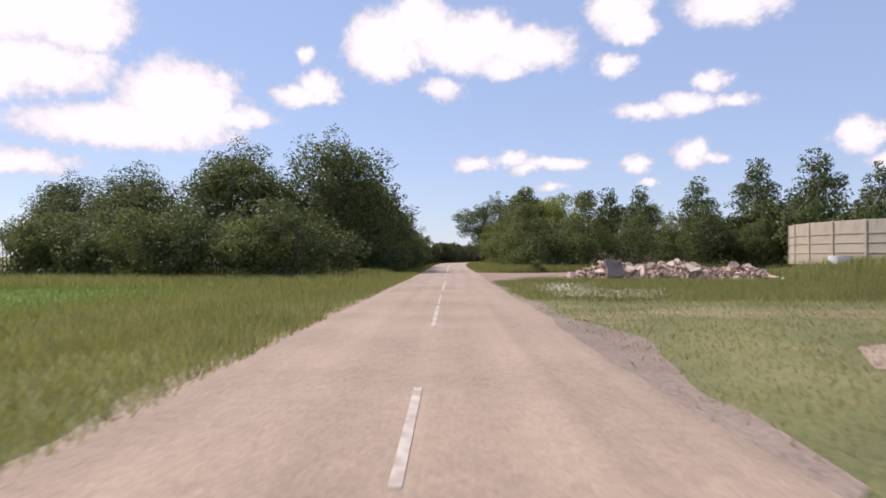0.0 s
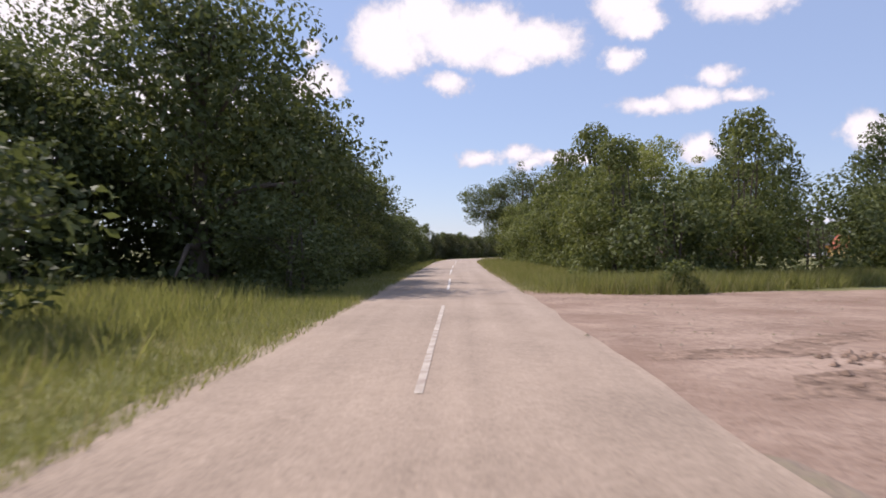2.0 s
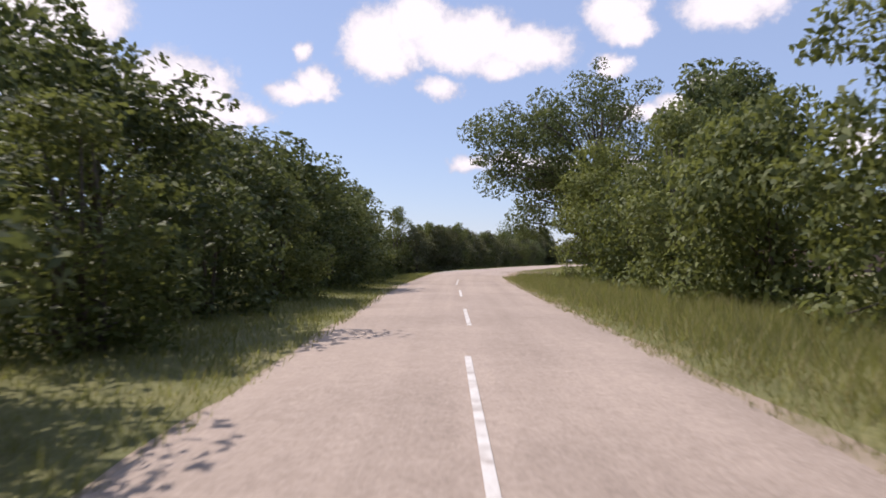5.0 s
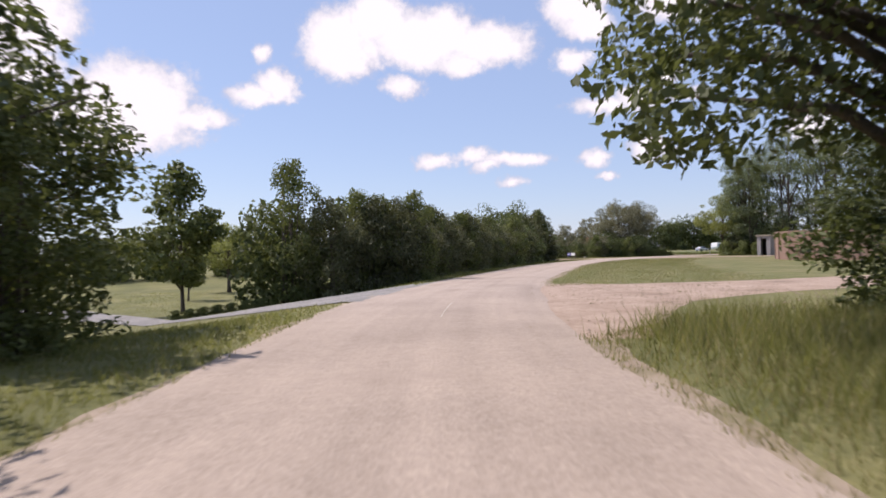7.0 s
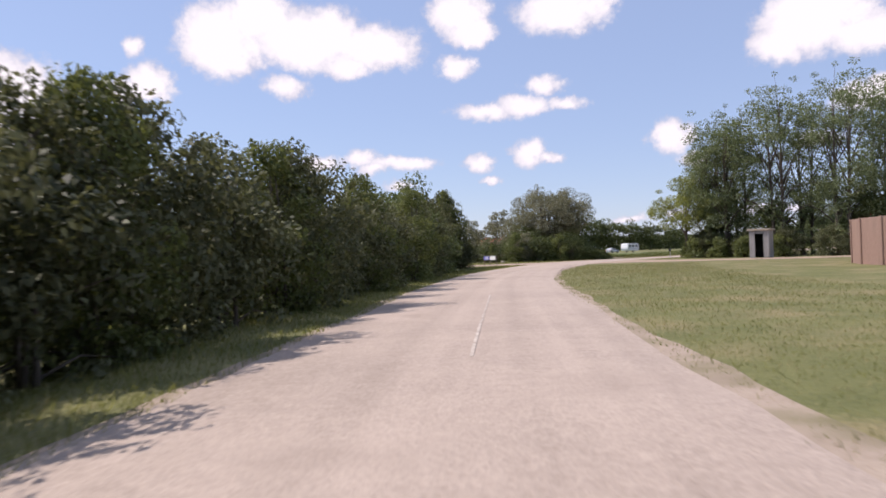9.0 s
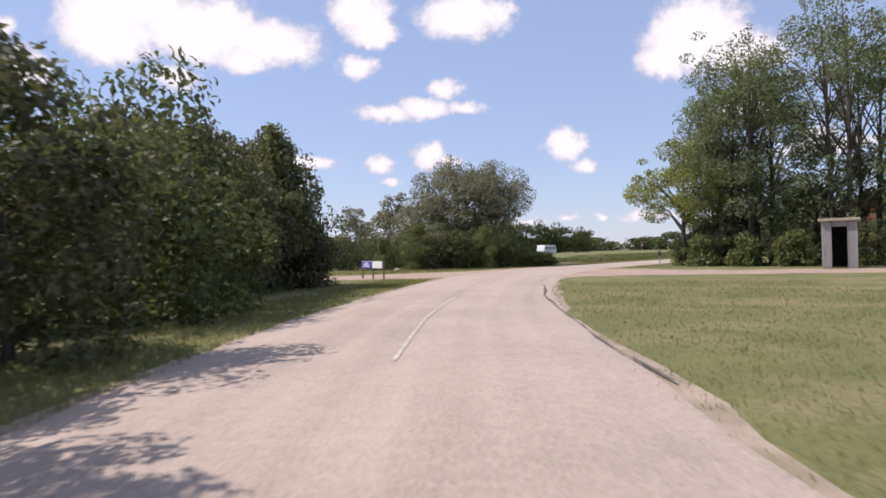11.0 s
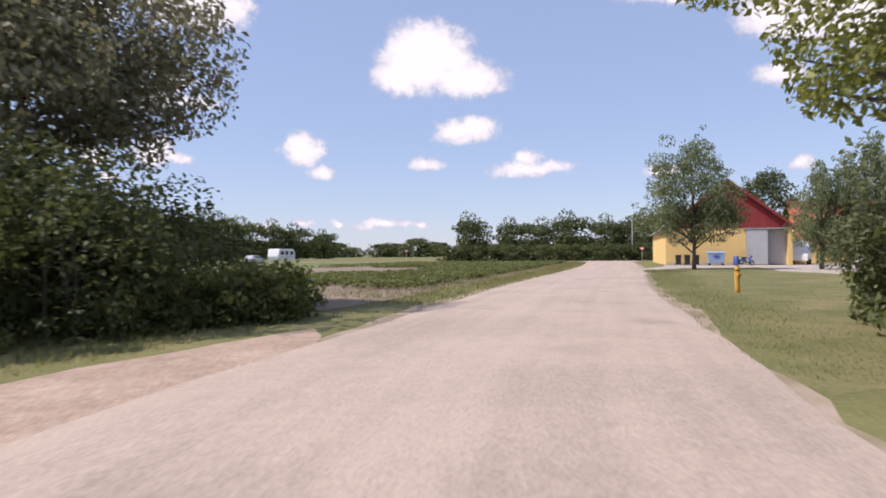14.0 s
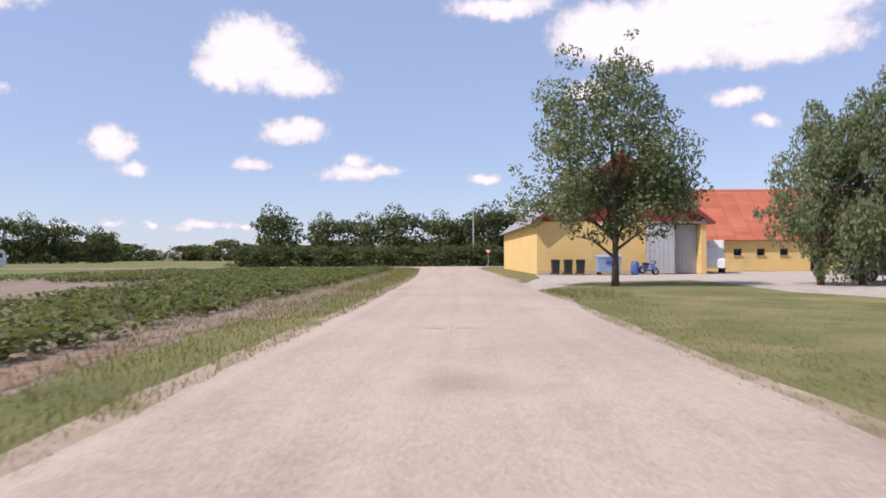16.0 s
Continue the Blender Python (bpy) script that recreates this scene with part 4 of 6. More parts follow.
for key, x, y, s, h in (("broad_b", 13.5, 72, 0.8, 0.74), ("light_tree", 13, 79, 1.0, 1.0), ("broad", 14, 87, 0.85, 0.82), ("light_tree", 13.5, 95, 1.0, 1.05), ("broad_b", 14, 103, 0.9, 0.95), ("edge_tree", 11.4, 118.2, 0.95, 1.0), ("edge_tree", 8.1, 122.8, 0.9, 1.0), ("oak", 9.8, 131.0, 1.0, 1.0),
                        ("tall", 12.5, 120, 0.9, 0.95), ("light_tree", 16.5, 132.5, 0.9, 0.9), ("broad", 15.5, 124, 1.1, 1.1)):
    plant(key, x, y, s, h, turn=0 if key == "oak" else None, label=DARK_TREE, group="grove across the lane")
for k, (key, x, y, s, h) in enumerate((("bush_light", 12.2, 129.6, 1.0, 1.3), ("bush_light", 10.6, 130.4, 0.7, 0.8), ("bush", 13.4, 135.0, 0.75, 0.8), ("bush", 15.6, 138.4, 0.7, 0.8), ("bush_wild", 13.2, 130.4, 0.8, 0.9),
                                       ("bush", 10.6, 132.8, 0.85, 0.8), ("bush", 18.5, 140.4, 0.6, 0.8))):
    plant(key, x, y, s, h, name="bush", label=LIGHT_BUSH if "light" in key else HEDGE_BUSH, category="bush", group="bushes below the oak")
for x, y in ((33, 84.5), (37, 86), (30, 77), (34.5, 79.5), (40, 79), (45.5, 78)):
    plant("broad_b", x, y, 0.85, 0.8, label=DARK_TREE, group="trees behind the round store")
# tall trees behind the rubble and the round store
for k, (x, y, s) in enumerate(((20, 84, 0.7), (25, 88, 0.75), (31, 84, 0.8), (38, 82, 0.95), (44, 80, 1.0), (52, 80, 0.9), (58, 78, 0.95), (66, 76, 1.0), (74, 74, 0.95))):
    plant("tall", x, y, s * 1.02, 1.06, label="tall dark tree with an airy crown", group="trees behind the round store")
for k in range(10):
    plant("mid_bush", 38 + 6 * k, 72 - 0.6 * k, 1.3, 1.1, name="bush", label=HEDGE_BUSH, category="bush", group="bushes behind the round store")

for x, y in ((36, 77), (39.5, 75.5), (43, 76.5), (47, 74.5)):
    plant("mid_bush", x, y, 1.5, 1.15, name="bush", label=HEDGE_BUSH, category="bush", group="bushes behind the round store")

# hedge on the left past the drive
HEDGE_ROW = [(-3.0, 154.6, 0.95, 1.22), (-1.2, 155.6, 0.95, 1.2), (0.3, 157.2, 0.92, 1.22), (0.6, 159.8, 0.92, 1.12), (1.4, 162.6, 0.92, 1.1), (2.2, 165.4, 0.95, 1.2), (3.3, 168.2, 0.95, 1.08)]
for k in range(9):  # lower further on
    p, _ = lane_at(170.6 + k * 3.3, -5.4 - 0.1 * k - 0.4 * math.sin(k * 1.9))
    HEDGE_ROW.append((p[0], p[1], 0.95 + 0.08 * math.sin(k * 2.3), 1.05 + 0.1 * math.cos(k * 1.3)))
for k, (x, y, size, tall) in enumerate(HEDGE_ROW):
    plant("hedge" if k < 14 else "bush", x, y, size, tall, name="bush", label=HEDGE_BUSH, category="bush", group="hedge past the gravel drive")
    if k % 2 == 0:
        plant("mid_bush", x - 3.0, y + 1.4, 1.0, 1.0 if k > 6 else 1.15, name="bush", label=HEDGE_BUSH, category="bush", group="hedge past the gravel drive")
for x, y, size, tall in ((1.7, 157.4, 0.78, 1.42), (-1.4, 155.6, 0.85, 1.38), (-0.2, 156.4, 0.8, 1.36), (2.6, 164.0, 0.85, 1.2), (5.0, 170.4, 0.9, 1.1), (8.2, 178.6, 0.9, 1.12), (11.6, 187.4, 0.95, 1.15)):
    plant("bush_wild", x - 0.5, y, size * 0.8, tall, label="slender sapling standing out of the hedge", group="saplings in the hedge")
plant("slender", -10.6, 155.0, 1.6, 1.03, label="young tree with pointed crown beside the gravel drive")
plant("bush_wild", -4.9, 154.4, 0.92, 1.36, label="slender leafy tree at the hedge end")
plant("slender", -14, 166, 1.0, 0.98, label="slender young tree with bright leaves by the hedge")
plant("light_tree", -14, 176, 0.8, 0.8, label="light green tree beyond the lawn")
for k in range(7):
    plant("far_bush", -50 + 6.5 * k, 186 + 1.5 * k, 0.9, 1.0, name="bush", label=HEDGE_BUSH, category="bush", group="bushes beyond the lawn")

for k in range(7):
    plant("shrub", -6.2 - 0.6 * k, 152.4 - 0.12 * k, 0.45, 0.8, name="bush", label="small bush planted along the gravel drive", category="bush", group="low bushes along the gravel drive")

for k, (key, x, y, s, h) in enumerate((("hedge", 14.8, 205.6, 1.2, 1.2), ("bush", 13.2, 203.4, 1.2, 1.3), ("hedge", 16.4, 208.4, 1.2, 1.2), ("bush", 11.5, 207, 1.2, 1.3), ("mid_bush", 13.4, 210, 1.2, 1.2), ("hedge", 17.7, 211.2, 1.35, 1.22), ("hedge", 14.6, 212.8, 1.45, 1.15), ("hedge", 19.3, 211.8, 0.95, 0.85), ("hedge", 19.0, 213.8, 0.9, 0.75), ("slender", 18.2, 210.8, 1.3, 1.15))):
    plant(key, x, y, s, h, name="bush", label=HEDGE_BUSH, category="bush", group="hedge past the gravel drive")

# big rounded bush at the junction and its neighbours
plant("bush_grey", 38.8, 238.8, 1.2, 1.12, turn=0, name="bush", label="big rounded grey-green bush at the junction", category="bush")
for k, (x, y, s) in enumerate(((39.4, 231.9, 0.6), (37.2, 231.0, 0.55), (34.6, 231.6, 0.6), (40.6, 233.8, 0.55), (32.0, 232.4, 0.6), (33.4, 233.0, 0.7), (34.4, 246.5, 1.4), (31.4, 251.0, 1.2), (36.0, 242.6, 1.15), (27.5, 254, 1.0), (20, 242, 0.48), (17, 244, 0.48), (12, 246, 0.5), (6, 249, 0.52), (0, 252, 0.55), (-6, 255, 0.55))):
    plant("bush_pale" if 5 <= k <= 9 else ("bush", "bush_wild", "mid_bush")[k % 3], x, y, s * 1.1, 1.0, name="bush", label=HEDGE_BUSH, category="bush", group="bushes beyond the side road")
plant("slender", 22.0, 231.5, 0.45, 1.05, label="small slender tree in the verge")
plant("slender", 28.4, 230.8, 0.5, 1.0, label="small slender tree in the verge")
plant("shrub", 42.8, 232.6, 0.9, 0.9, name="bush", label="low weeds at the field corner", category="bush")
plant("shrub", 44.2, 233.6, 0.8, 0.9, name="bush", label="low weeds at the field corner", category="bush")
for k, (x, y) in enumerate(((42.6, 231.9), (43.6, 232.2), (41.8, 232.0), (43.2, 233.4), (40.8, 231.6))):
    plant("shrub", x, y, 1.0 + 0.15 * math.sin(k * 3), 1.0, name="bush", label="rank weeds below the big bush", category="bush", group="weeds at the field corner")
for k, (x, y, s) in enumerate(((38.6, 233.6, 0.9), (40.4, 234.6, 0.85), (36.6, 233.2, 0.8), (34.6, 234.6, 0.95), (32.2, 235.8, 0.75), (29.8, 237.4, 0.75), (27.2, 239.2, 0.7), (42.2, 236.4, 0.8), (35.6, 237.6, 1.2), (24.4, 240.6, 0.65))):
    plant("bush", x, y, s, 0.85, name="bush", label="dark dense bush under the big grey-green one", category="bush", group="dense growth below the big bush")
plant("shrub", 45.6, 234.6, 0.7, 0.9, name="bush", label="low weeds at the field corner", category="bush")

# tall grove on the right at the junction
for key, x, y, s, h in (("airy", 51.4, 220.6, 1.1, 0.95), ("airy", 50.4, 216.8, 1.4, 0.93), ("airy", 53.5, 212.5, 1.4, 1.05), ("airy", 57, 207, 1.4, 1.05), ("airy", 54, 219, 1.4, 0.92), ("airy", 50.6, 218.4, 1.15, 1.0), ("airy", 58, 213, 1.35, 1.0), ("airy", 62, 203, 1.4, 1.05), ("airy", 66, 197, 1.3, 0.95), ("airy", 63, 209, 1.4, 1.05),
                        ("broad_b", 55, 215, 0.8, 0.75), ("broad_b", 60, 208, 0.85, 0.8), ("broad_b", 51.6, 219.5, 0.62, 0.65), ("broad_b", 64, 201, 0.8, 0.8)):
    plant(key, x, y, s, h, label="tall thin tree with airy grey-green leaves", group="grove at the junction")
plant("light_tree", 48.3, 220.5, 1.0, 1.04, label="small tree with bright yellow-green crown")
for x, y in ((49.6, 217.4), (49.6, 219.6), (51.2, 221.6), (51, 214), (53, 210.5), (55, 206.5), (57.5, 203), (60.5, 199.5)):
    plant("hedge", x, y, 0.85, 0.8, name="bush", label="dark dense bush under the tall grove", category="bush", group="undergrowth of the grove")
for k, (x, y) in enumerate(((47.8, 218.2), (48.8, 215.4), (50, 212.6), (51.4, 209.8), (49, 221), (51.5, 220.5))):
    plant("shrub", x, y, 1.5, 1.2, name="bush", label="low dark bush under the grove", category="bush", group="undergrowth of the grove")
plant("shrub", 7.6, 57.6, 0.9, 1.0, name="bush", label="broad-leaved burdock plant in the verge", category="bush")
plant("shrub", 52.0, 222.6, 1.4, 1.1, name="bush", label="low leafy bush in the lawn", category="bush")

# farm trees
plant("yard_tree", 88.2, 244.6, 1.0, 1.07, turn=-58, label="tall tree with loose grey-green crown beside the barn")
for x, y, s, h in ((93.0, 236.6, 0.9, 1.05), (93.9, 235.0, 0.8, 1.25), (97.0, 232.4, 0.8, 1.2), (95.6, 233.6, 0.85, 1.38), (97.6, 231.2, 1.0, 1.2), (100, 228.6, 0.9, 1.42), (96.0, 229.2, 0.9, 1.15), (103, 226, 1.0, 1.35)):
    plant("weeping", x, y, s, h, label="tree with hanging grey-green twigs in the yard", group="row of yard trees")
plant("broad", 122, 252, 1.0, 1.15, label="dark tree behind the barn roof")

# hedge and trees beyond the crossing road
for k in range(18):
    u = k / 17
    plant("mid_bush", 128 + 25 * u, 315 - 48 * u, 1.1, 0.62, name="bush", label="clipped dark green hedge bush", category="bush", group="hedge beyond the crossing road")
for k, (bearing, far, s) in enumerate(((43.9, 121, 0.95), (48.2, 121, 0.86), (51.0, 120, 0.84), (54.2, 119, 0.97), (57.8, 118, 0.86), (60.0, 122, 0.85), (61.9, 118, 1.0), (64.6, 120, 1.0), (67, 122, 0.9))):
    plant("far_tree", 58.1 + far * math.sin(radians(bearing)), 235.1 + far * math.cos(radians(bearing)), s, 1.12, label=DARK_TREE, group="trees beyond the crossing road")
rng = np.random.default_rng(77)
for k in range(92):  # far belts round the fields
    a = radians(42 - 1.5 * k + rng.uniform(-1, 1))
    d = rng.uniform(330, 430)
    plant("belt_tree", 60 - math.sin(a) * d, 200 + math.cos(a) * d, rng.uniform(1.5, 2.2), rng.uniform(0.4, 0.7), label="distant dark tree across the fields", group="distant tree belt")
for x, y, s in ((122, 437, 1.35), (130, 443, 1.5), (138, 440, 1.55), (147, 440, 1.4), (156, 436, 1.3), (165, 434, 1.2), (173, 428, 1.0), (114, 442, 1.2)):
    plant("far_tree", x, y, s, 1.12, label="distant dark tree across the field", group="copse across the field")

# ---- built things ----
def shared(name, bm, mat):
    me = bpy.data.meshes.new(name)
    bm.to_mesh(me)
    bm.free()
    me.materials.append(mat)
    return me


def child(name, me, parent, m=None, label=""):
    ob = new(name, me)
    ob.parent = parent
    if m is not None:
        ob.matrix_basis = m
    return tagged(ob, label)


def bevelled(bm, by, segments=1):
    bmesh.ops.bevel(bm, geom=bm.edges[:], offset=by, segments=segments, affect="EDGES", clamp_overlap=True)
    return bm


def ring_store(x, y, radius, height, sectors, wall, label, bands):
    """A round store of upright concrete slabs between posts."""
    root = thing("round_store", pose(x, y, float(rise(x, y)) - 0.1), label, "silo")
    step = 2 * math.pi / sectors
    bm = prism(bmesh.new(), [(radius * math.cos(a), radius * math.sin(a)) for a in np.linspace(0, 2 * math.pi, 48, endpoint=False)], 2, 0, 0.13)
    part("floor_slab", bm, wall, root)
    chord = 2 * radius * math.sin(step / 2)
    flat_r = radius * math.cos(step / 2)
    panel = shared("panel", bevelled(box((chord - 0.1, 0.16, height)), 0.02), wall)
    post = shared("post", bevelled(box((0.24, 0.3, height + 0.02)), 0.03), wall)
    band = shared("band", box((chord + 0.02, 0.05, 0.07)), wall)
    for k in range(sectors):
        turn = Matrix.Rotation(k * step, 4, "Z")
        child("panel", panel, root, turn @ Matrix.Translation((0, -flat_r, 0)))
        child("post", post, root, Matrix.Rotation((k + 0.5) * step, 4, "Z") @ Matrix.Translation((0, -radius, 0)))
        for z in bands:
            child("band", band, root, turn @ Matrix.Translation((0, -flat_r - 0.1, z)))
    return root


ring_store(40.2, 51.2, 12.6, 3.2, 30, CONCRETE, "round store of weathered concrete slabs with posts", (0.9, 1.6, 2.25))
ring_store(47.8, 178.5, 12.8, 2.7, 32, BROWN_WALL, "round store of brown concrete slabs", ())


def gable_walls(root, wide, deep, eave, ridge, mat, holes, name="front_wall"):
    """Four walls of a gabled house, 0.3 m thick; its front lies at y = 0, facing -y. holes: (x0, x1, z0, z1) in the front."""
    t = 0.3
    cuts = sorted(holes)
    bm, x = bmesh.new(), 0.0
    for x0, x1, z0, z1 in cuts:
        if x0 > x:
            box((x0 - x, t, eave), ((x + x0) / 2, t / 2, 0), bm=bm)
        if z0 > 0:
            box((x1 - x0, t, z0), ((x0 + x1) / 2, t / 2, 0), bm=bm)
        if z1 < eave:
            box((x1 - x0, t, eave - z1), ((x0 + x1) / 2, t / 2, z1), bm=bm)
        x = x1
    if x < wide:
        box((wide - x, t, eave), ((x + wide) / 2, t / 2, 0), bm=bm)
    part(name, bm, mat, root)
    for s in (0, 1):
        part("side_wall", box((t, deep - 2 * t, eave), (t / 2 if s == 0 else wide - t / 2, deep / 2, 0)), mat, root)
    bm = prism(bmesh.new(), [(0, 0), (wide, 0), (wide, eave), (wide / 2, ridge), (0, eave)], 1, deep - t, deep)
    part("back_wall", bm, mat, root)


def roof_slopes(root, wide, deep, eave, ridge, over, mat, rows, cols, tile):
    """Two slopes laid with courses of sheets or tiles."""
    half = wide / 2
    run = math.hypot(half, ridge - eave)
    slope = math.degrees(math.atan2(ridge - eave, half))
    full = run + over
    long = deep + 2 * over
    bm = bevelled(box((full / rows + 0.06, long / cols - 0.015, 0.035)), 0.008)
    sheet = shared(tile, bm, mat)
    for s in (-1, 1):
        deck = part("roof_slope", box((full, long, 0.08), (0, 0, 0)), mat, root)
        base = Matrix.Translation((half, deep / 2, ridge)) @ (Matrix.Identity(4) if s > 0 else Matrix.Rotation(math.pi, 4, "Z")) @ Matrix.Rotation(radians(slope), 4, "Y")
        deck.matrix_basis = base @ Matrix.Translation((full / 2, 0, 0.0))
        for r in range(rows):
            for c in range(cols):
                child(tile, sheet, deck, Matrix.Translation((-full / 2 + (r + 0.5) * full / rows, -long / 2 + (c + 0.5) * long / cols, 0.085)) @ Matrix.Rotation(radians(1.6), 4, "Y"))
    part("ridge_cap", prism(bmesh.new(), [(half - 0.22, ridge + 0.02), (half, ridge + 0.2), (half + 0.22, ridge + 0.02)], 1, -over, deep + over), mat, root)


def barn():
    # front corner on the lane side; x runs along the front, y into the barn
    wide, deep, eave, ridge = 12.6, 26.0, 4.05, 9.0
    root = thing("barn", pose(103.8, 255.4, 0, 0, 0, -57.9), "yellow rendered barn with red gable boards and grey doors", "barn")
    gable_walls(root, wide, deep, eave, ridge, YELLOW_WALL, [(8.1, 12.2, 0, 3.75)])
    roof_slopes(root, wide, deep, eave, ridge, 0.55, ROOF_GREY, 5, 18, "roof_sheet")
    # red boards over the front gable
    n = 40
    gable = part("gable", prism(bmesh.new(), [(0.02, eave), (wide - 0.02, eave), (wide / 2, ridge - 0.06)], 1, 0.02, 0.28), RED_PAINT, root, "dark red boarded gable")
    for k in range(n):
        x = (k + 0.5) * wide / n
        top = ridge - 0.05 - abs(x - wide / 2) * (ridge - eave) / (wide / 2)
        if top - eave > 0.15:
            child("board", shared("board", box((wide / n - 0.012, 0.03, top - eave), (x, -0.005, eave - 0.12)), RED_PAINT), gable)
    for s in (-1, 1):
        bm = box((math.hypot(wide / 2, ridge - eave) + 0.6, 0.05, 0.24), (0, 0, -0.12))
        ob = part("barge_board", bm, RED_PAINT, root)
        a = math.atan2(ridge - eave, wide / 2)
        ob.matrix_basis = Matrix.Translation((wide / 2 + s * (wide / 4 + 0.2), -0.56, (ridge + eave) / 2 - 0.15)) @ Matrix.Rotation(s * a, 4, "Y")
    # two grey sliding doors, one drawn back from the opening
    for x0, x1, y0 in ((8.12, 10.2, -0.06), (10.38, 12.18, 0.85)):
        door = part("sliding_door", box((x1 - x0, 0.06, 3.66), ((x0 + x1) / 2, y0, 0.04)), GREY_DOOR, root, "grey metal sliding door")
        for k in range(6):
            child("rib", shared("rib", box((0.04, 0.03, 3.6), (x0 + (k + 0.5) * (x1 - x0) / 6, y0 - 0.04, 0.07)), GREY_DOOR), door)
    part("reveal", box((0.1, 0.9, 3.7), (12.24, 0.6, 0)), YELLOW_WALL, root)
    # sheet added behind the opening, its near-black colour painted as indoor shade
    part("inner_wall", box((4.4, 0.08, 3.9), (10.1, 1.2, 0)), SHADE_BLACK, root, "inner wall coloured near-black for shade behind the doors")
    part("door_rail", box((4.7, 0.1, 0.14), (10.1, -0.1, 3.75)), STEEL, root)
    part("door_frame", box((0.12, 0.2, 3.75), (10.3, 0.1, 0)), GREY_WOOD, root)
    part("plinth", box((8.0, 0.05, 0.3), (4.05, -0.028, 0)), CONCRETE, root)
    return root


barn()


def farmhouse():
    # long side towards the yard
    long, deep, eave, ridge = 34.0, 9.0, 2.9, 7.3
    root = thing("farmhouse", pose(118.4, 246.8, 0, 0, 0, -57.9), "long yellow farm wing with red tiled roof", "house")
    windows = [(3.0 + 2.0 * k, 3.7 + 2.0 * k, 1.35, 1.95) for k in range(3)] + [(9.6, 11.0, 0, 2.3)] + [(13.0 + 3 * k, 14.0 + 3 * k, 1.0, 2.1) for k in range(6)]
    t, x = 0.3, 0.0
    bm = bmesh.new()
    for x0, x1, z0, z1 in windows:
        box((x0 - x, t, eave), ((x + x0) / 2, t / 2, 0), bm=bm)
        if z0 > 0:
            box((x1 - x0, t, z0), ((x0 + x1) / 2, t / 2, 0), bm=bm)
        box((x1 - x0, t, eave - z1), ((x0 + x1) / 2, t / 2, z1), bm=bm)
        x = x1
    box((long - x, t, eave), ((x + long) / 2, t / 2, 0), bm=bm)
    part("front_wall", bm, YELLOW_WALL, root)
    part("back_wall", box((long, t, eave), (long / 2, deep - t / 2, 0)), YELLOW_WALL, root)
    for xg in (0.0, long - t):
        bm = prism(bmesh.new(), [(t, 0), (deep - t, 0), (deep - t, eave), (deep / 2, ridge - 0.1), (t, eave)], 0, xg, xg + t)
        part("gable_wall", bm, YELLOW_WALL, root)
    for x0, x1, z0, z1 in windows:
        if z0 == 0:
            # the door's shade is put into its near-black colour
            part("door", box((x1 - x0, 0.06, z1), ((x0 + x1) / 2, 0.2, 0)), SHADE_BLACK, root, "door coloured near-black as in shade")
            continue
        w = part("window", box((x1 - x0, 0.05, 0.08), ((x0 + x1) / 2, 0.1, z1 - 0.08)), OLD_WOOD, root)
        for bx in (x0 + 0.03, x1 - 0.03):
            child("frame", shared("frame", box((0.06, 0.05, z1 - z0 - 0.08), (bx, 0.1, z0)), OLD_WOOD), w)
        child("pane", shared("pane", box((x1 - x0 - 0.12, 0.012, z1 - z0 - 0.08), ((x0 + x1) / 2, 0.12, z0)), GLASS), w)
        child("sill", shared("sill", box((x1 - x0 + 0.14, 0.12, 0.05), ((x0 + x1) / 2, -0.03, z0 - 0.05)), CONCRETE), w)
    # added sheet behind the panes, coloured near-black like an unlit room
    part("room_back", box((long - 0.7, 0.05, eave - 0.1), (long / 2, 2.5, 0)), SHADE_BLACK, root)
    slope = math.degrees(math.atan2(ridge - eave, deep / 2))
    run = math.hypot(deep / 2, ridge - eave) + 0.4
    rows, cols = 13, 22
    tile = shared("roof_tile", bevelled(box((run / rows + 0.05, long / cols - 0.03, 0.05)), 0.012), ROOF_TILE)
    for s in (-1, 1):
        deck = part("roof_slope", box((run, long + 0.5, 0.06)), ROOF_TILE, root, "red clay tiled roof slope")
        base = Matrix.Translation((long / 2, deep / 2, ridge)) @ Matrix.Rotation(s * math.pi / 2, 4, "Z") @ Matrix.Rotation(radians(slope), 4, "Y")
        deck.matrix_basis = base @ Matrix.Translation((run / 2, 0, 0))
        if s < 0:
            for r in range(rows):
                for c in range(cols):
                    child("roof_tile", tile, deck, Matrix.Translation((-run / 2 + (r + 0.5) * run / rows, -long / 2 + (c + 0.5) * long / cols, 0.065)) @ Matrix.Rotation(radians(2.2), 4, "Y"))
    part("ridge_cap", prism(bmesh.new(), [(deep / 2 - 0.2, ridge + 0.03), (deep / 2, ridge + 0.2), (deep / 2 + 0.2, ridge + 0.03)], 0, -0.25, long + 0.25), ROOF_TILE, root)
    for k in range(2):
        sky_window = part("roof_window", box((0.7, 0.9, 0.06), (6.0 + 9 * k, deep / 2 - 2.4, ridge - 2.4 * math.tan(radians(slope)) + 0.07), (slope, 0, 0)), STEEL, root)
        child("pane", shared("pane", box((0.56, 0.76, 0.02), (6.0 + 9 * k, deep / 2 - 2.42, ridge - 2.4 * math.tan(radians(slope)) + 0.135), (slope, 0, 0)), GLASS), sky_window)
    return root


farmhouse()


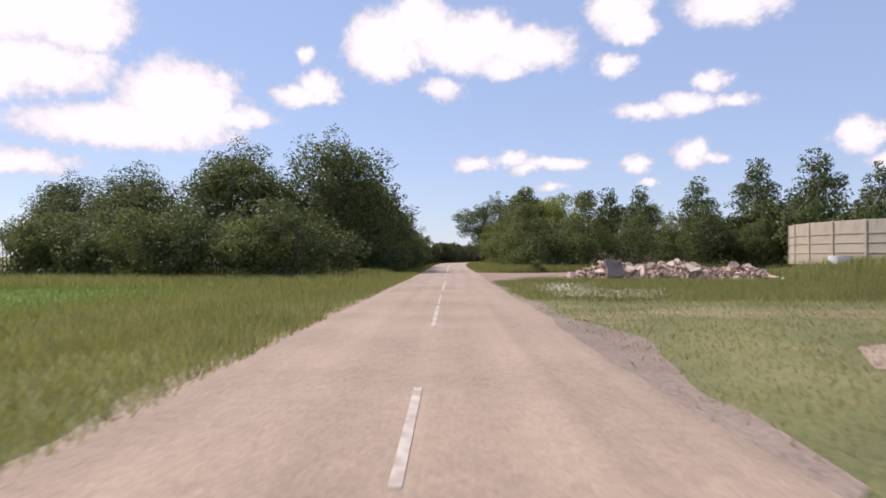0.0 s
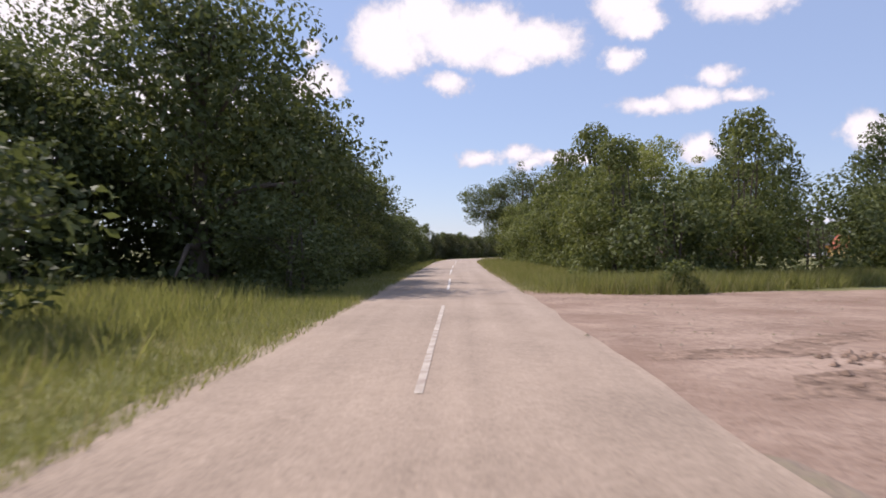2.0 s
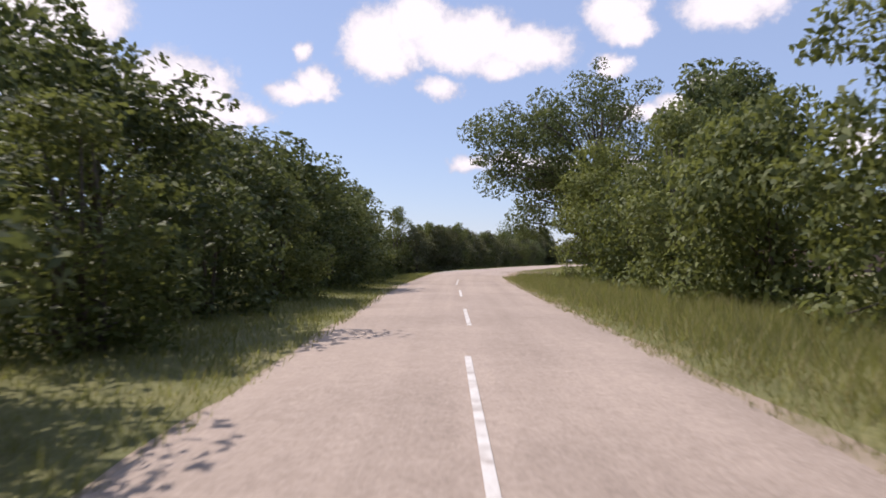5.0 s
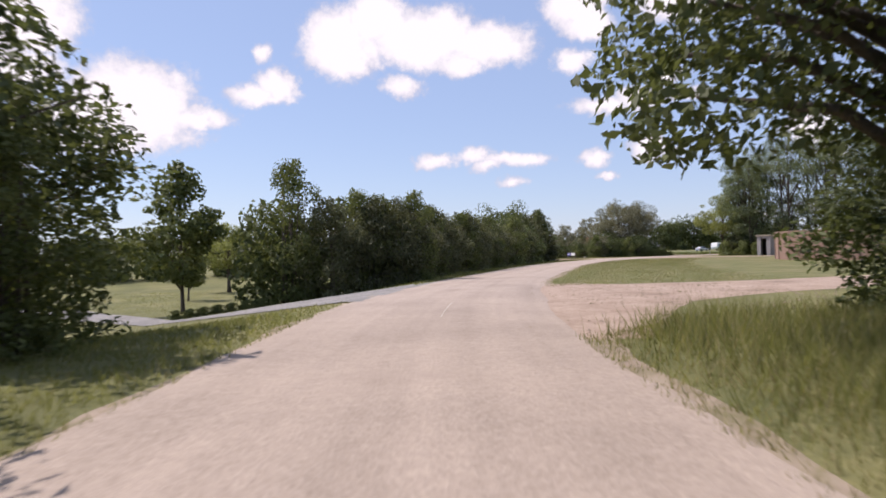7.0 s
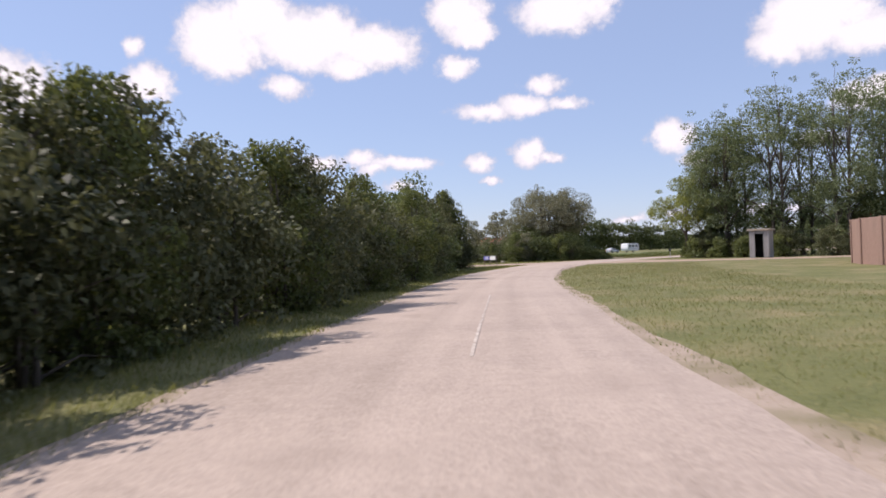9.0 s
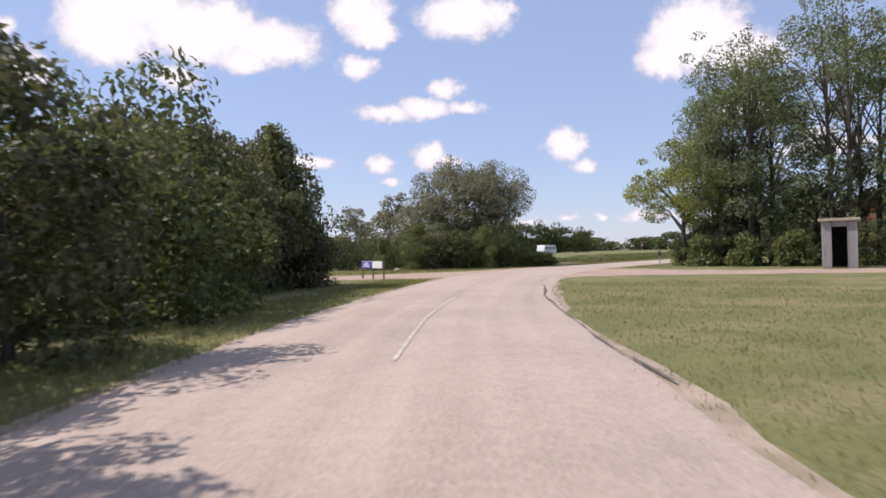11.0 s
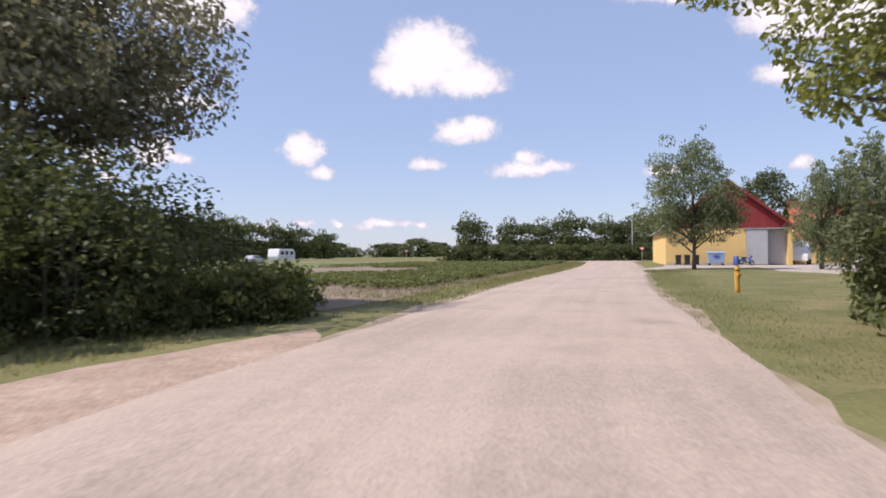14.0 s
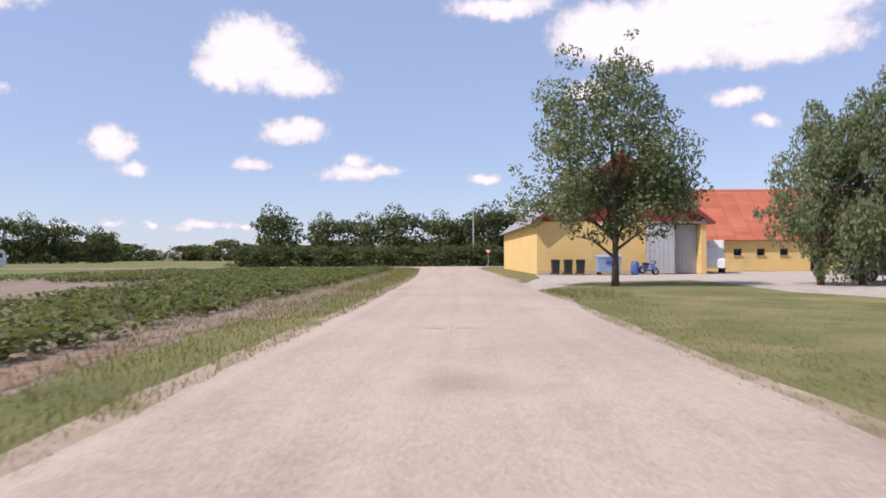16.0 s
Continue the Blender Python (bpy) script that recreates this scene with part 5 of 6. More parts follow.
def pump_shed():
    root = thing("shed", pose(47.2, 208.4, 0, 0, 0, -52), "small grey shed with dark open doorway", "shed")
    w, d, h = 1.7, 1.7, 2.55
    for x in (0.24, w - 0.24):
        for k in range(4):
            part("plank", box((0.115, 0.05, h - 0.02 * k), (x - 0.18 + 0.12 * k, 0.03, 0)), GREY_WOOD, root)
    for x in (0.03, w - 0.03):
        part("side_wall", box((0.06, d - 0.1, h), (x, d / 2 + 0.03, 0)), GREY_WOOD, root)
    # back wall takes a near-black colour in place of shade in the doorway
    part("back_wall", box((w - 0.14, 0.06, h), (w / 2, d, 0)), SHADE_BLACK, root)
    part("lintel", box((w - 1.0, 0.06, 0.3), (w / 2, 0.03, h - 0.3)), GREY_WOOD, root)
    part("roof_slab", bevelled(box((w + 0.3, d + 0.3, 0.16), (w / 2, d / 2, h)), 0.02), CONCRETE, root, "flat concrete roof slab")


pump_shed()


def rubble_pile():
    rng = np.random.default_rng(5)
    meshes = []
    for k in range(8):
        bm = bmesh.new()
        bmesh.ops.create_icosphere(bm, subdivisions=1, radius=1)
        for v in bm.verts:
            v.co *= rng.uniform(0.55, 1.2)
            v.co.x *= (1.2, 1.0, 1.6, 1.3)[k % 4]
            v.co.z *= (0.5, 0.8, 0.35, 0.6)[k % 4]
        meshes.append(shared("stone", bm, RUBBLE))
    root = thing("rubble_pile", pose(12.6, 38.7, 0, 0, 0, -7), "long heap of broken bricks and concrete lumps", "rubble heap")
    bm = bmesh.new()
    bmesh.ops.create_grid(bm, x_segments=30, y_segments=8, size=1)
    for v in bm.verts:
        u, w = v.co.x, v.co.y
        v.co = Vector((u * 5.6, w * 1.9, max(-0.1, (0.86 - 0.18 * abs(u) + 0.16 * math.sin(u * 9 + 0.6)) * (1 - w * w) * (1 - u**6) - 0.05)))
    part("core", bm, RUBBLE, root, "packed crumbled masonry")
    for k in range(290):
        u, w = rng.uniform(-1, 1), rng.uniform(-1, 1)
        z = (0.86 - 0.18 * abs(u) + 0.16 * math.sin(u * 9 + 0.6)) * (1 - w * w) * (1 - u**6)
        s = rng.uniform(0.08, 0.17) if k > 36 else rng.uniform(0.16, 0.27)
        ob = new("stone", meshes[k % 8])
        ob.parent = root
        ob.matrix_basis = Matrix.Translation((u * 5.8, w * 2.0, max(0.02, z) + 0.25 * s)) @ Euler(rng.uniform(-3, 3, 3).tolist()).to_matrix().to_4x4() @ Matrix.Scale(s, 4)
    verts, faces = [], []
    for k in range(1500):  # crumbs and brick shards between the lumps
        u, w = rng.uniform(-1.04, 1.04), rng.uniform(-1.06, 1.06)
        z = (0.86 - 0.18 * abs(u) + 0.16 * math.sin(u * 9 + 0.6)) * max(0.0, 1 - w * w) * max(0.0, 1 - u**6)
        m = Matrix.Translation((u * 5.8, w * 2.0, z + 0.02)) @ Euler(rng.uniform(-3, 3, 3).tolist()).to_matrix().to_4x4()
        half = (rng.uniform(0.05, 0.12), rng.uniform(0.03, 0.07), rng.uniform(0.015, 0.035))
        n = len(verts)
        verts += [m @ Vector((half[0] * i, half[1] * j, half[2] * h)) for i in (-1, 1) for j in (-1, 1) for h in (-1, 1)]
        faces += [tuple(n + q for q in f) for f in ((0, 1, 3, 2), (4, 6, 7, 5), (0, 4, 5, 1), (2, 3, 7, 6), (0, 2, 6, 4), (1, 5, 7, 3))]
    part("crumb_layer", mesh_of("shards", verts, faces, [RUBBLE]), None, root, "small brick shards and mortar crumbs")
    for k, (px, turn, lift) in enumerate(((-5.2, 35, 14), (-4.7, 52, 20), (-4.2, 44, 26))):
        board = box((1.2 - 0.2 * k, 0.11, 0.03), (0, 0, 0))
        child("board", shared("board", board, GREY_WOOD if k else WHITE), root, pose(px, -1.2, 0.3, 0, lift, turn))
    plates = []
    for k in range(5):  # broken plates with ragged outlines
        bm = bmesh.new()
        n = 7
        ring = [(math.cos(6.283 * i / n) * rng.uniform(0.32, 0.52), math.sin(6.283 * i / n) * rng.uniform(0.2, 0.34)) for i in range(n)]
        low = [bm.verts.new((x, y, -0.05)) for x, y in ring]
        high = [bm.verts.new((x * rng.uniform(0.88, 1.0), y * rng.uniform(0.88, 1.0), 0.05 + rng.uniform(-0.015, 0.02))) for x, y in ring]
        bm.faces.new(low[::-1])
        bm.faces.new(high)
        for i in range(n):
            bm.faces.new((low[i], low[(i + 1) % n], high[(i + 1) % n], high[i]))
        plates.append(shared("broken_plate", bm, CONCRETE if k == 2 else RUBBLE))
    for k in range(34):
        u, w = rng.uniform(-0.98, 0.96), rng.uniform(-0.9, 0.35)
        z = (0.86 - 0.18 * abs(u) + 0.16 * math.sin(u * 9 + 0.6)) * (1 - w * w) * (1 - u**6)
        ob = new("broken_plate", plates[k % 5])
        ob.parent = root
        ob.matrix_basis = Matrix.Translation((u * 5.7, w * 2.0, z + 0.08)) @ Euler((rng.uniform(0.1, 1.1), rng.uniform(-0.7, 0.7), rng.uniform(-1.6, 1.6))).to_matrix().to_4x4() @ Matrix.Scale(rng.uniform(0.6, 1.15), 4)
    slab = thing("concrete_slab", pose(9.15, 37.1, 0.34, 66, 4, 16), "big tilted broken concrete slab standing in the rubble", "concrete slab")
    bm = box((1.0, 1.05, 0.2), (0, 0.35, 0))
    bmesh.ops.subdivide_edges(bm, edges=bm.edges[:], cuts=3, use_grid_fill=True)
    for v in bm.verts:
        edge = max(abs(v.co.x) / 0.5, abs(v.co.y - 0.35) / 0.525)
        v.co += Vector(rng.uniform(-1, 1, 3).tolist()) * (0.045 if edge > 0.95 else 0.012)
    part("slab", bm, SLAB, slab)


rubble_pile()


def well_ring(x, y, r, h):
    root = thing("well_ring", pose(x, y, float(rise(x, y))), "low white concrete ring beside the store", "concrete ring")
    bm = bmesh.new()
    n = 24
    rings = []
    for rad, z in ((r, 0), (r, h), (r - 0.12, h), (r - 0.12, 0.05)):
        rings.append([bm.verts.new((rad * math.cos(2 * math.pi * k / n), rad * math.sin(2 * math.pi * k / n), z)) for k in range(n)])
    for a, b in zip(rings, rings[1:]):
        for k in range(n):
            bm.faces.new((a[k], a[(k + 1) % n], b[(k + 1) % n], b[k]))
    part("ring", bm, WHITE, root)


well_ring(27.2, 46.6, 0.75, 0.6)


def junction_sign():
    root = thing("information_sign", pose(24.3, 215.6, 0, 0, 0, 101), "low two-panel sign, blue and white, on three posts", "sign")
    for k in range(3):
        post = part("post", bevelled(box((0.08, 0.08, 0.98), (k * 1.3, 0, 0)), 0.012), OLD_WOOD, root)
    for k, mat in ((0, WHITE), (1, SIGN_BLUE)):
        panel = part("panel", bevelled(box((1.18, 0.03, 0.36), (0.65 + 1.3 * k, 0.06, 0.58)), 0.008), mat, root, "white sign panel" if k == 0 else "blue sign panel with white lettering bars")
        child("frame", shared("frame", box((1.24, 0.02, 0.03), (0.65 + 1.3 * k, 0.06, 0.945)), STEEL), panel)
        if k == 1:
            for j in range(3):
                child("text_bar", shared("text_bar", box((0.8 - 0.15 * j, 0.006, 0.045), (0.65 + 1.3 * k, 0.078, 0.66 + 0.085 * j)), WHITE), panel)
                child("text_bar", shared("text_bar", box((0.8 - 0.15 * j, 0.006, 0.045), (0.65 + 1.3 * k, 0.042, 0.66 + 0.085 * j)), WHITE), panel)
    stone = thing("boulder", pose(29.2, 229.2, 0), "pale rounded stone in the verge", "stone")
    bm = bmesh.new()
    bmesh.ops.create_icosphere(bm, subdivisions=2, radius=0.23)
    for v in bm.verts:
        v.co *= 1 + 0.16 * noise.noise(v.co * 4)
        v.co.z = v.co.z * 0.7 + 0.12
    part("rock", bm, CONCRETE, stone)


junction_sign()


def letter_box():
    root = thing("letter_box", pose(46.4, 220.9, 0, 0, 0, -50), "narrow letter box on a pale weathered post", "letter box")
    part("post", bevelled(box((0.075, 0.06, 1.12)), 0.008), BIRCH_BARK, root)
    bm = prism(bmesh.new(), [(-0.1, 0.78), (0.1, 0.78), (0.1, 1.06), (0.07, 1.1), (-0.07, 1.1), (-0.1, 1.06)], 1, -0.2, -0.033)
    body = part("box", bevelled(bm, 0.01), BLACK, root)
    child("flap", shared("flap", box((0.15, 0.012, 0.05), (0, -0.207, 1.0)), STEEL), body)


letter_box()


def yellow_post():
    root = thing("marker_post", pose(58.95, 228.8, 0, 0, 0, 25) @ Matrix.Scale(0.9, 4), "yellow painted wooden marker post with worn bark", "post")
    bm = bmesh.new()
    pipe(bm, [(0, 0, -0.2), (0.01, 0, 0.2), (0, 0.015, 0.55), (0.012, 0, 0.9), (0.0, 0.0, 0.98)], [0.1, 0.095, 0.09, 0.09, 0.07], 14)
    part("log", bm, YELLOW_WOOD, root)
    part("cap", tube(bmesh.new(), (0, 0, 0.965), (0, 0, 1.01), 0.075, 0.05, 14), OLD_WOOD, root)
    part("disc", tube(bmesh.new(), (-0.075, -0.05, 0.62), (-0.115, -0.075, 0.62), 0.085, 0.08, 18), YELLOW_WOOD, root, "round yellow wooden disc")
    part("ring_mark", tube(bmesh.new(), (0.0, 0.003, 0.8), (0.0, 0.003, 0.84), 0.094, 0.094, 14), BLACK, root)


yellow_post()


def yield_sign(x, y, turn, high):
    root = thing("yield_sign", pose(x, y, 0, 0, 0, turn), "red and white give-way triangle on steel pole", "traffic sign")
    part("pole", tube(bmesh.new(), (0, 0, -0.2), (0, 0, high), 0.035, 0.035, 10), STEEL, root)
    r = 0.5
    tri = lambda s, y0, y1: prism(bmesh.new(), [(-s, high + 0.577 * s * 0.5), (s, high + 0.577 * s * 0.5), (0, high - 1.155 * s + 0.2 * s)], 1, y0, y1)
    plate = part("plate", tri(r, -0.06, -0.04), SIGN_RED, root)
    child("face", shared("face", tri(r * 0.66, -0.066, -0.0605), WHITE), plate, Matrix.Translation((0, 0, -0.005)))


yield_sign(132.1, 274.6, -58, 2.1)
yield_sign(118, 316, -20, 2.1)
pole = thing("utility_pole", pose(144.3, 283.6, 0), "tall pale utility pole at the crossing", "pole")
part("shaft", tube(bmesh.new(), (0, 0, -0.3), (0, 0, 7.9), 0.13, 0.09, 12), STEEL, pole)
part("cap", tube(bmesh.new(), (0, 0, 7.9), (0, 0, 8.02), 0.11, 0.06, 12), STEEL, pole)


def wheel(bm_parent, at, radius, wide, rim, spin=0):
    tyre = part("wheel", bevelled(tube(bmesh.new(), (at[0], at[1] - wide / 2, at[2]), (at[0], at[1] + wide / 2, at[2]), radius, radius, 24), 0.03), TYRE, bm_parent)
    for s in (-1, 1):
        child("rim", shared("rim", tube(bmesh.new(), (at[0], at[1] + s * (wide / 2 - 0.02), at[2]), (at[0], at[1] + s * (wide / 2 + 0.012), at[2]), radius * 0.58, radius * 0.5, 20), rim), tyre)
        child("hub", shared("hub", tube(bmesh.new(), (at[0], at[1] + s * (wide / 2 + 0.01), at[2]), (at[0], at[1] + s * (wide / 2 + 0.04), at[2]), radius * 0.18, radius * 0.14, 12), BLACK), tyre)
    return tyre


def wheelie_bin(x, y, turn):
    root = thing("wheelie_bin", pose(x, y, 0, 0, 0, turn), "black wheeled rubbish bin against the barn", "bin", "bins by the barn")
    bm = box((0.58, 0.6, 0.95), (0, 0, 0.08))
    for v in bm.verts:
        if v.co.z < 0.2:
            v.co.x, v.co.y = v.co.x * 0.82, v.co.y * 0.8
    part("body", bevelled(bm, 0.03, 2), BLACK, root)
    bm = box((0.62, 0.68, 0.07), (0, 0.02, 1.03), (4, 0, 0))
    lid = part("lid", bevelled(bm, 0.025, 2), BLACK, root)
    child("grip", shared("grip", tube(bmesh.new(), (-0.2, 0.36, 1.05), (0.2, 0.36, 1.05), 0.018, 0.018, 8), BLACK), lid)
    for s in (-1, 1):
        part("wheel", tube(bmesh.new(), (s * 0.24, 0.26, 0.1), (s * 0.3, 0.26, 0.1), 0.1, 0.1, 14), TYRE, root)


def on_front(along, out=0.0):
    """A point before the barn's front, that far along it from the lane-side corner."""
    a = radians(-57.9)
    return 103.8 + math.cos(a) * along + math.sin(a) * out, 255.4 + math.sin(a) * along - math.cos(a) * out


for along, out in ((1.2, 1.0), (2.1, 1.1), (3.0, 1.1)):
    x, y = on_front(along, out)
    wheelie_bin(x, y, -57.9)


def container(along, out):
    x, y = on_front(along, out)
    root = thing("waste_container", pose(x, y, 0, 0, 0, -57.9), "pale blue four-wheeled waste container by the barn", "container")
    bm = box((1.7, 1.0, 1.05), (0, 0, 0.2))
    for v in bm.verts:
        if v.co.z < 0.4:
            v.co.x, v.co.y = v.co.x * 0.88, v.co.y * 0.84
    part("body", bevelled(bm, 0.04, 2), PALE_BLUE, root)
    bm = prism(bmesh.new(), [(-0.56, 1.27), (0.56, 1.27), (0.5, 1.38), (0, 1.46), (-0.5, 1.38)], 0, -0.9, 0.9)
    part("lid", bevelled(bm, 0.02), PALE_BLUE, root)
    part("label", box((0.5, 0.01, 0.3), (0, -0.505, 0.75)), SIGN_BLUE, root, "dark blue printed label")
    for sx in (-0.65, 0.65):
        for sy in (-0.35, 0.35):
            part("wheel", tube(bmesh.new(), (sx, sy - 0.03, 0.1), (sx, sy + 0.03, 0.1), 0.1, 0.1, 12), TYRE, root)
        part("lift_arm", tube(bmesh.new(), (sx * 1.25, 0, 1.05), (sx * 1.45, 0, 1.05), 0.03, 0.03, 8), STEEL, root)


container(4.9, 1.5)


def barrel(along, out):
    x, y = on_front(along, out)
    root = thing("barrel", pose(x, y, 0), "blue plastic barrel by the barn doors", "barrel")
    bm = bmesh.new()
    pipe(bm, [(0, 0, 0), (0, 0, 0.1), (0, 0, 0.45), (0, 0, 0.8), (0, 0, 0.9)], [0.26, 0.29, 0.3, 0.29, 0.26], 20)
    part("body", bm, BLUE, root)
    part("lid", tube(bmesh.new(), (0, 0, 0.9), (0, 0, 0.95), 0.24, 0.22, 18), BLACK, root)


barrel(6.9, 1.3)


def moped(along, out):
    x, y = on_front(along, out)
    root = thing("moped", pose(x, y, 0, 0, 6, -35), "dark moped parked by the barn doors", "moped")
    for wx in (-0.6, 0.6):
        tyre = part("wheel", tube(bmesh.new(), (wx, -0.05, 0.28), (wx, 0.05, 0.28), 0.28, 0.28, 20), TYRE, root)
        child("rim", shared("rim", tube(bmesh.new(), (wx, -0.055, 0.28), (wx, 0.055, 0.28), 0.17, 0.17, 16), STEEL), tyre)
    part("seat", bevelled(box((0.62, 0.26, 0.14), (-0.3, 0, 0.68)), 0.05, 2), BLACK, root)
    part("engine_cover", bevelled(box((0.6, 0.3, 0.34), (-0.38, 0, 0.34)), 0.08, 2), BLUE, root)
    part("footboard", bevelled(box((0.5, 0.28, 0.08), (0.12, 0, 0.26)), 0.02), BLACK, root)
    part("leg_shield", bevelled(box((0.07, 0.4, 0.55), (0.42, 0, 0.3), (0, -14, 0)), 0.02), BLUE, root)
    part("fork", tube(bmesh.new(), (0.6, 0, 0.28), (0.38, 0, 0.98), 0.035, 0.035, 8), STEEL, root)
    part("handlebar", tube(bmesh.new(), (0.37, -0.32, 1.0), (0.37, 0.32, 1.0), 0.018, 0.018, 8), BLACK, root)
    part("headlight", tube(bmesh.new(), (0.42, 0, 0.9), (0.52, 0, 0.89), 0.08, 0.09, 12), GLASS, root)


moped(7.9, 1.2)


def tractor():
    root = thing("tractor", pose(93.6, 231.3, 0, 0, 0, 160), "old red tractor with front loader in the yard", "tractor")
    for s in (-1, 1):
        wheel(root, (-0.9, s * 0.78, 0.72), 0.72, 0.36, WHITE)
        wheel(root, (1.0, s * 0.66, 0.4), 0.4, 0.22, WHITE)
        part("mudguard", bevelled(box((0.9, 0.34, 0.07), (-0.88, s * 0.76, 1.48)), 0.02), TRACTOR_RED, root)
        part("loader_arm", pipe(bmesh.new(), [(-0.2, s * 0.48, 0.7), (-0.15, s * 0.48, 1.4), (1.0, s * 0.5, 1.3), (2.0, s * 0.5, 0.35)], [0.07, 0.08, 0.09, 0.07], 8), TRACTOR_RED, root)
    part("bonnet", bevelled(box((1.7, 0.56, 0.6), (0.65, 0, 0.75)), 0.06, 2), TRACTOR_RED, root)
    part("gearbox", bevelled(box((1.4, 0.44, 0.5), (-0.5, 0, 0.5)), 0.04), BLACK, root)
    part("front_axle", tube(bmesh.new(), (1.0, -0.6, 0.42), (1.0, 0.6, 0.42), 0.06, 0.06, 8), BLACK, root)
    part("seat", bevelled(box((0.45, 0.46, 0.42), (-0.75, 0, 1.1)), 0.08, 2), BLACK, root)
    part("steering_wheel", tube(bmesh.new(), (-0.25, 0, 1.5), (-0.27, 0, 1.53), 0.2, 0.2, 16), BLACK, root)
    part("exhaust", tube(bmesh.new(), (0.9, 0.2, 1.3), (0.9, 0.2, 2.1), 0.04, 0.04, 10), BLACK, root)
    bm = prism(bmesh.new(), [(1.85, 0.1), (2.45, 0.08), (2.5, 0.14), (2.0, 0.2), (1.95, 0.62), (1.85, 0.62)], 1, -0.75, 0.75)
    part("bucket", bm, TRACTOR_RED, root, "worn red loader bucket")


tractor()


def car(x, y, turn, paint, label, long=4.2, tall=1.42):
    root = thing("car", pose(x, y, 0, 0, 0, turn), label, "car")
    h = long / 2
    side = [(-h, 0.35), (-h + 0.05, 0.85), (-h + 0.25, 0.95), (-h + 0.75, tall - 0.05), (-0.2, tall), (0.55, tall - 0.06), (1.05, 0.95), (h - 0.15, 0.78), (h, 0.55), (h - 0.03, 0.3), (-h + 0.05, 0.28)]
    bm = prism(bmesh.new(), side, 1, -0.84, 0.84)
    for v in bm.verts:
        if v.co.z > 1.0:
            v.co.y *= 0.78
    part("body", bevelled(bm, 0.05, 2), paint, root)
    for s in (-1, 1):
        bm = prism(bmesh.new(), [(-h + 0.5, 0.96), (-h + 0.85, tall - 0.12), (0.45, tall - 0.13), (0.88, 0.96)], 1, s * 0.79 - 0.02, s * 0.79 + 0.02)
        for v in bm.verts:
            if v.co.z > 1.05:
                v.co.y = s * 0.7 + (v.co.y - s * 0.79)
        part("side_window", bm, GLASS, root)
        for wx in (-h + 0.8, h - 0.85):
            wheel(root, (wx, s * 0.76, 0.31), 0.31, 0.19, STEEL)
        part("headlight", bevelled(box((0.06, 0.3, 0.14), (h - 0.04, s * 0.6, 0.58)), 0.02), GLASS, root)
        part("tail_light", bevelled(box((0.05, 0.22, 0.2), (-h + 0.02, s * 0.66, 0.68)), 0.02), SIGN_RED, root)
    part("windscreen", box((0.03, 1.2, 0.55), (0.84, 0, 0.93), (0, -42, 0)), GLASS, root)
    part("number_plate", box((0.02, 0.5, 0.11), (h + 0.005, 0, 0.42)), WHITE, root)


car(99.6, 233.8, 115, CAR_SILVER, "silver hatchback parked behind the yard trees")
car(99.6, 230.0, 150, CAR_DARK, "dark blue car parked in the yard")


def van(x, y, turn):
    root = thing("van", pose(x, y, 0, 0, 0, turn), "white box van parked beside the barn", "van")
    part("cargo_box", bevelled(box((3.2, 1.9, 2.0), (-0.9, 0, 0.55)), 0.06, 2), WHITE, root)
    bm = prism(bmesh.new(), [(0.7, 0.4), (2.3, 0.4), (2.3, 1.05), (1.7, 1.25), (1.25, 1.95), (0.7, 1.95)], 1, -0.88, 0.88)
    part("cab", bevelled(bm, 0.05, 2), WHITE, root)
    part("windscreen", box((0.03, 1.5, 0.75), (1.56, 0, 1.26), (0, -33, 0)), GLASS, root)
    for s in (-1, 1):
        for wx in (-1.4, 1.6):
            wheel(root, (wx, s * 0.8, 0.36), 0.36, 0.22, STEEL)
        part("side_window", box((0.55, 0.03, 0.5), (1.1, s * 0.885, 1.3)), GLASS, root)


van(113.6, 245.0, 194)


def caravan(x, y, turn, label):
    root = thing("caravan", pose(x, y, 0, 0, 0, turn), label, "caravan")
    bm = prism(bmesh.new(), [(-3.0, 0.5), (-3.2, 1.2), (-2.9, 2.4), (-2.5, 2.55), (2.4, 2.55), (2.8, 2.3), (3.1, 1.3), (2.9, 0.5)], 1, -1.1, 1.1)
    part("body", bevelled(bm, 0.08, 2), WHITE, root)
    for s in (-1, 1):
        for wx, w in ((-1.9, 1.1), (-0.2, 1.0), (1.7, 1.1)):
            part("window", bevelled(box((w, 0.03, 0.6), (wx, s * 1.11, 1.5)), 0.01), GLASS, root)
        part("stripe", box((5.6, 0.012, 0.12), (0, s * 1.108, 1.05)), GREY_DOOR, root)
        wheel(root, (-0.1, s * 0.95, 0.33), 0.33, 0.2, STEEL)
    part("drawbar", tube(bmesh.new(), (2.8, 0, 0.5), (4.1, 0, 0.45), 0.05, 0.05, 8), STEEL, root)
    part("jockey_wheel", tube(bmesh.new(), (3.8, 0, 0.0), (3.8, 0, 0.5), 0.04, 0.03, 8), STEEL, root)


caravan(97.5, 326.4, 32, "white caravan parked beyond the field")
car(89.5, 321.4, 30, CAR_SILVER, "pale car parked beyond the field")


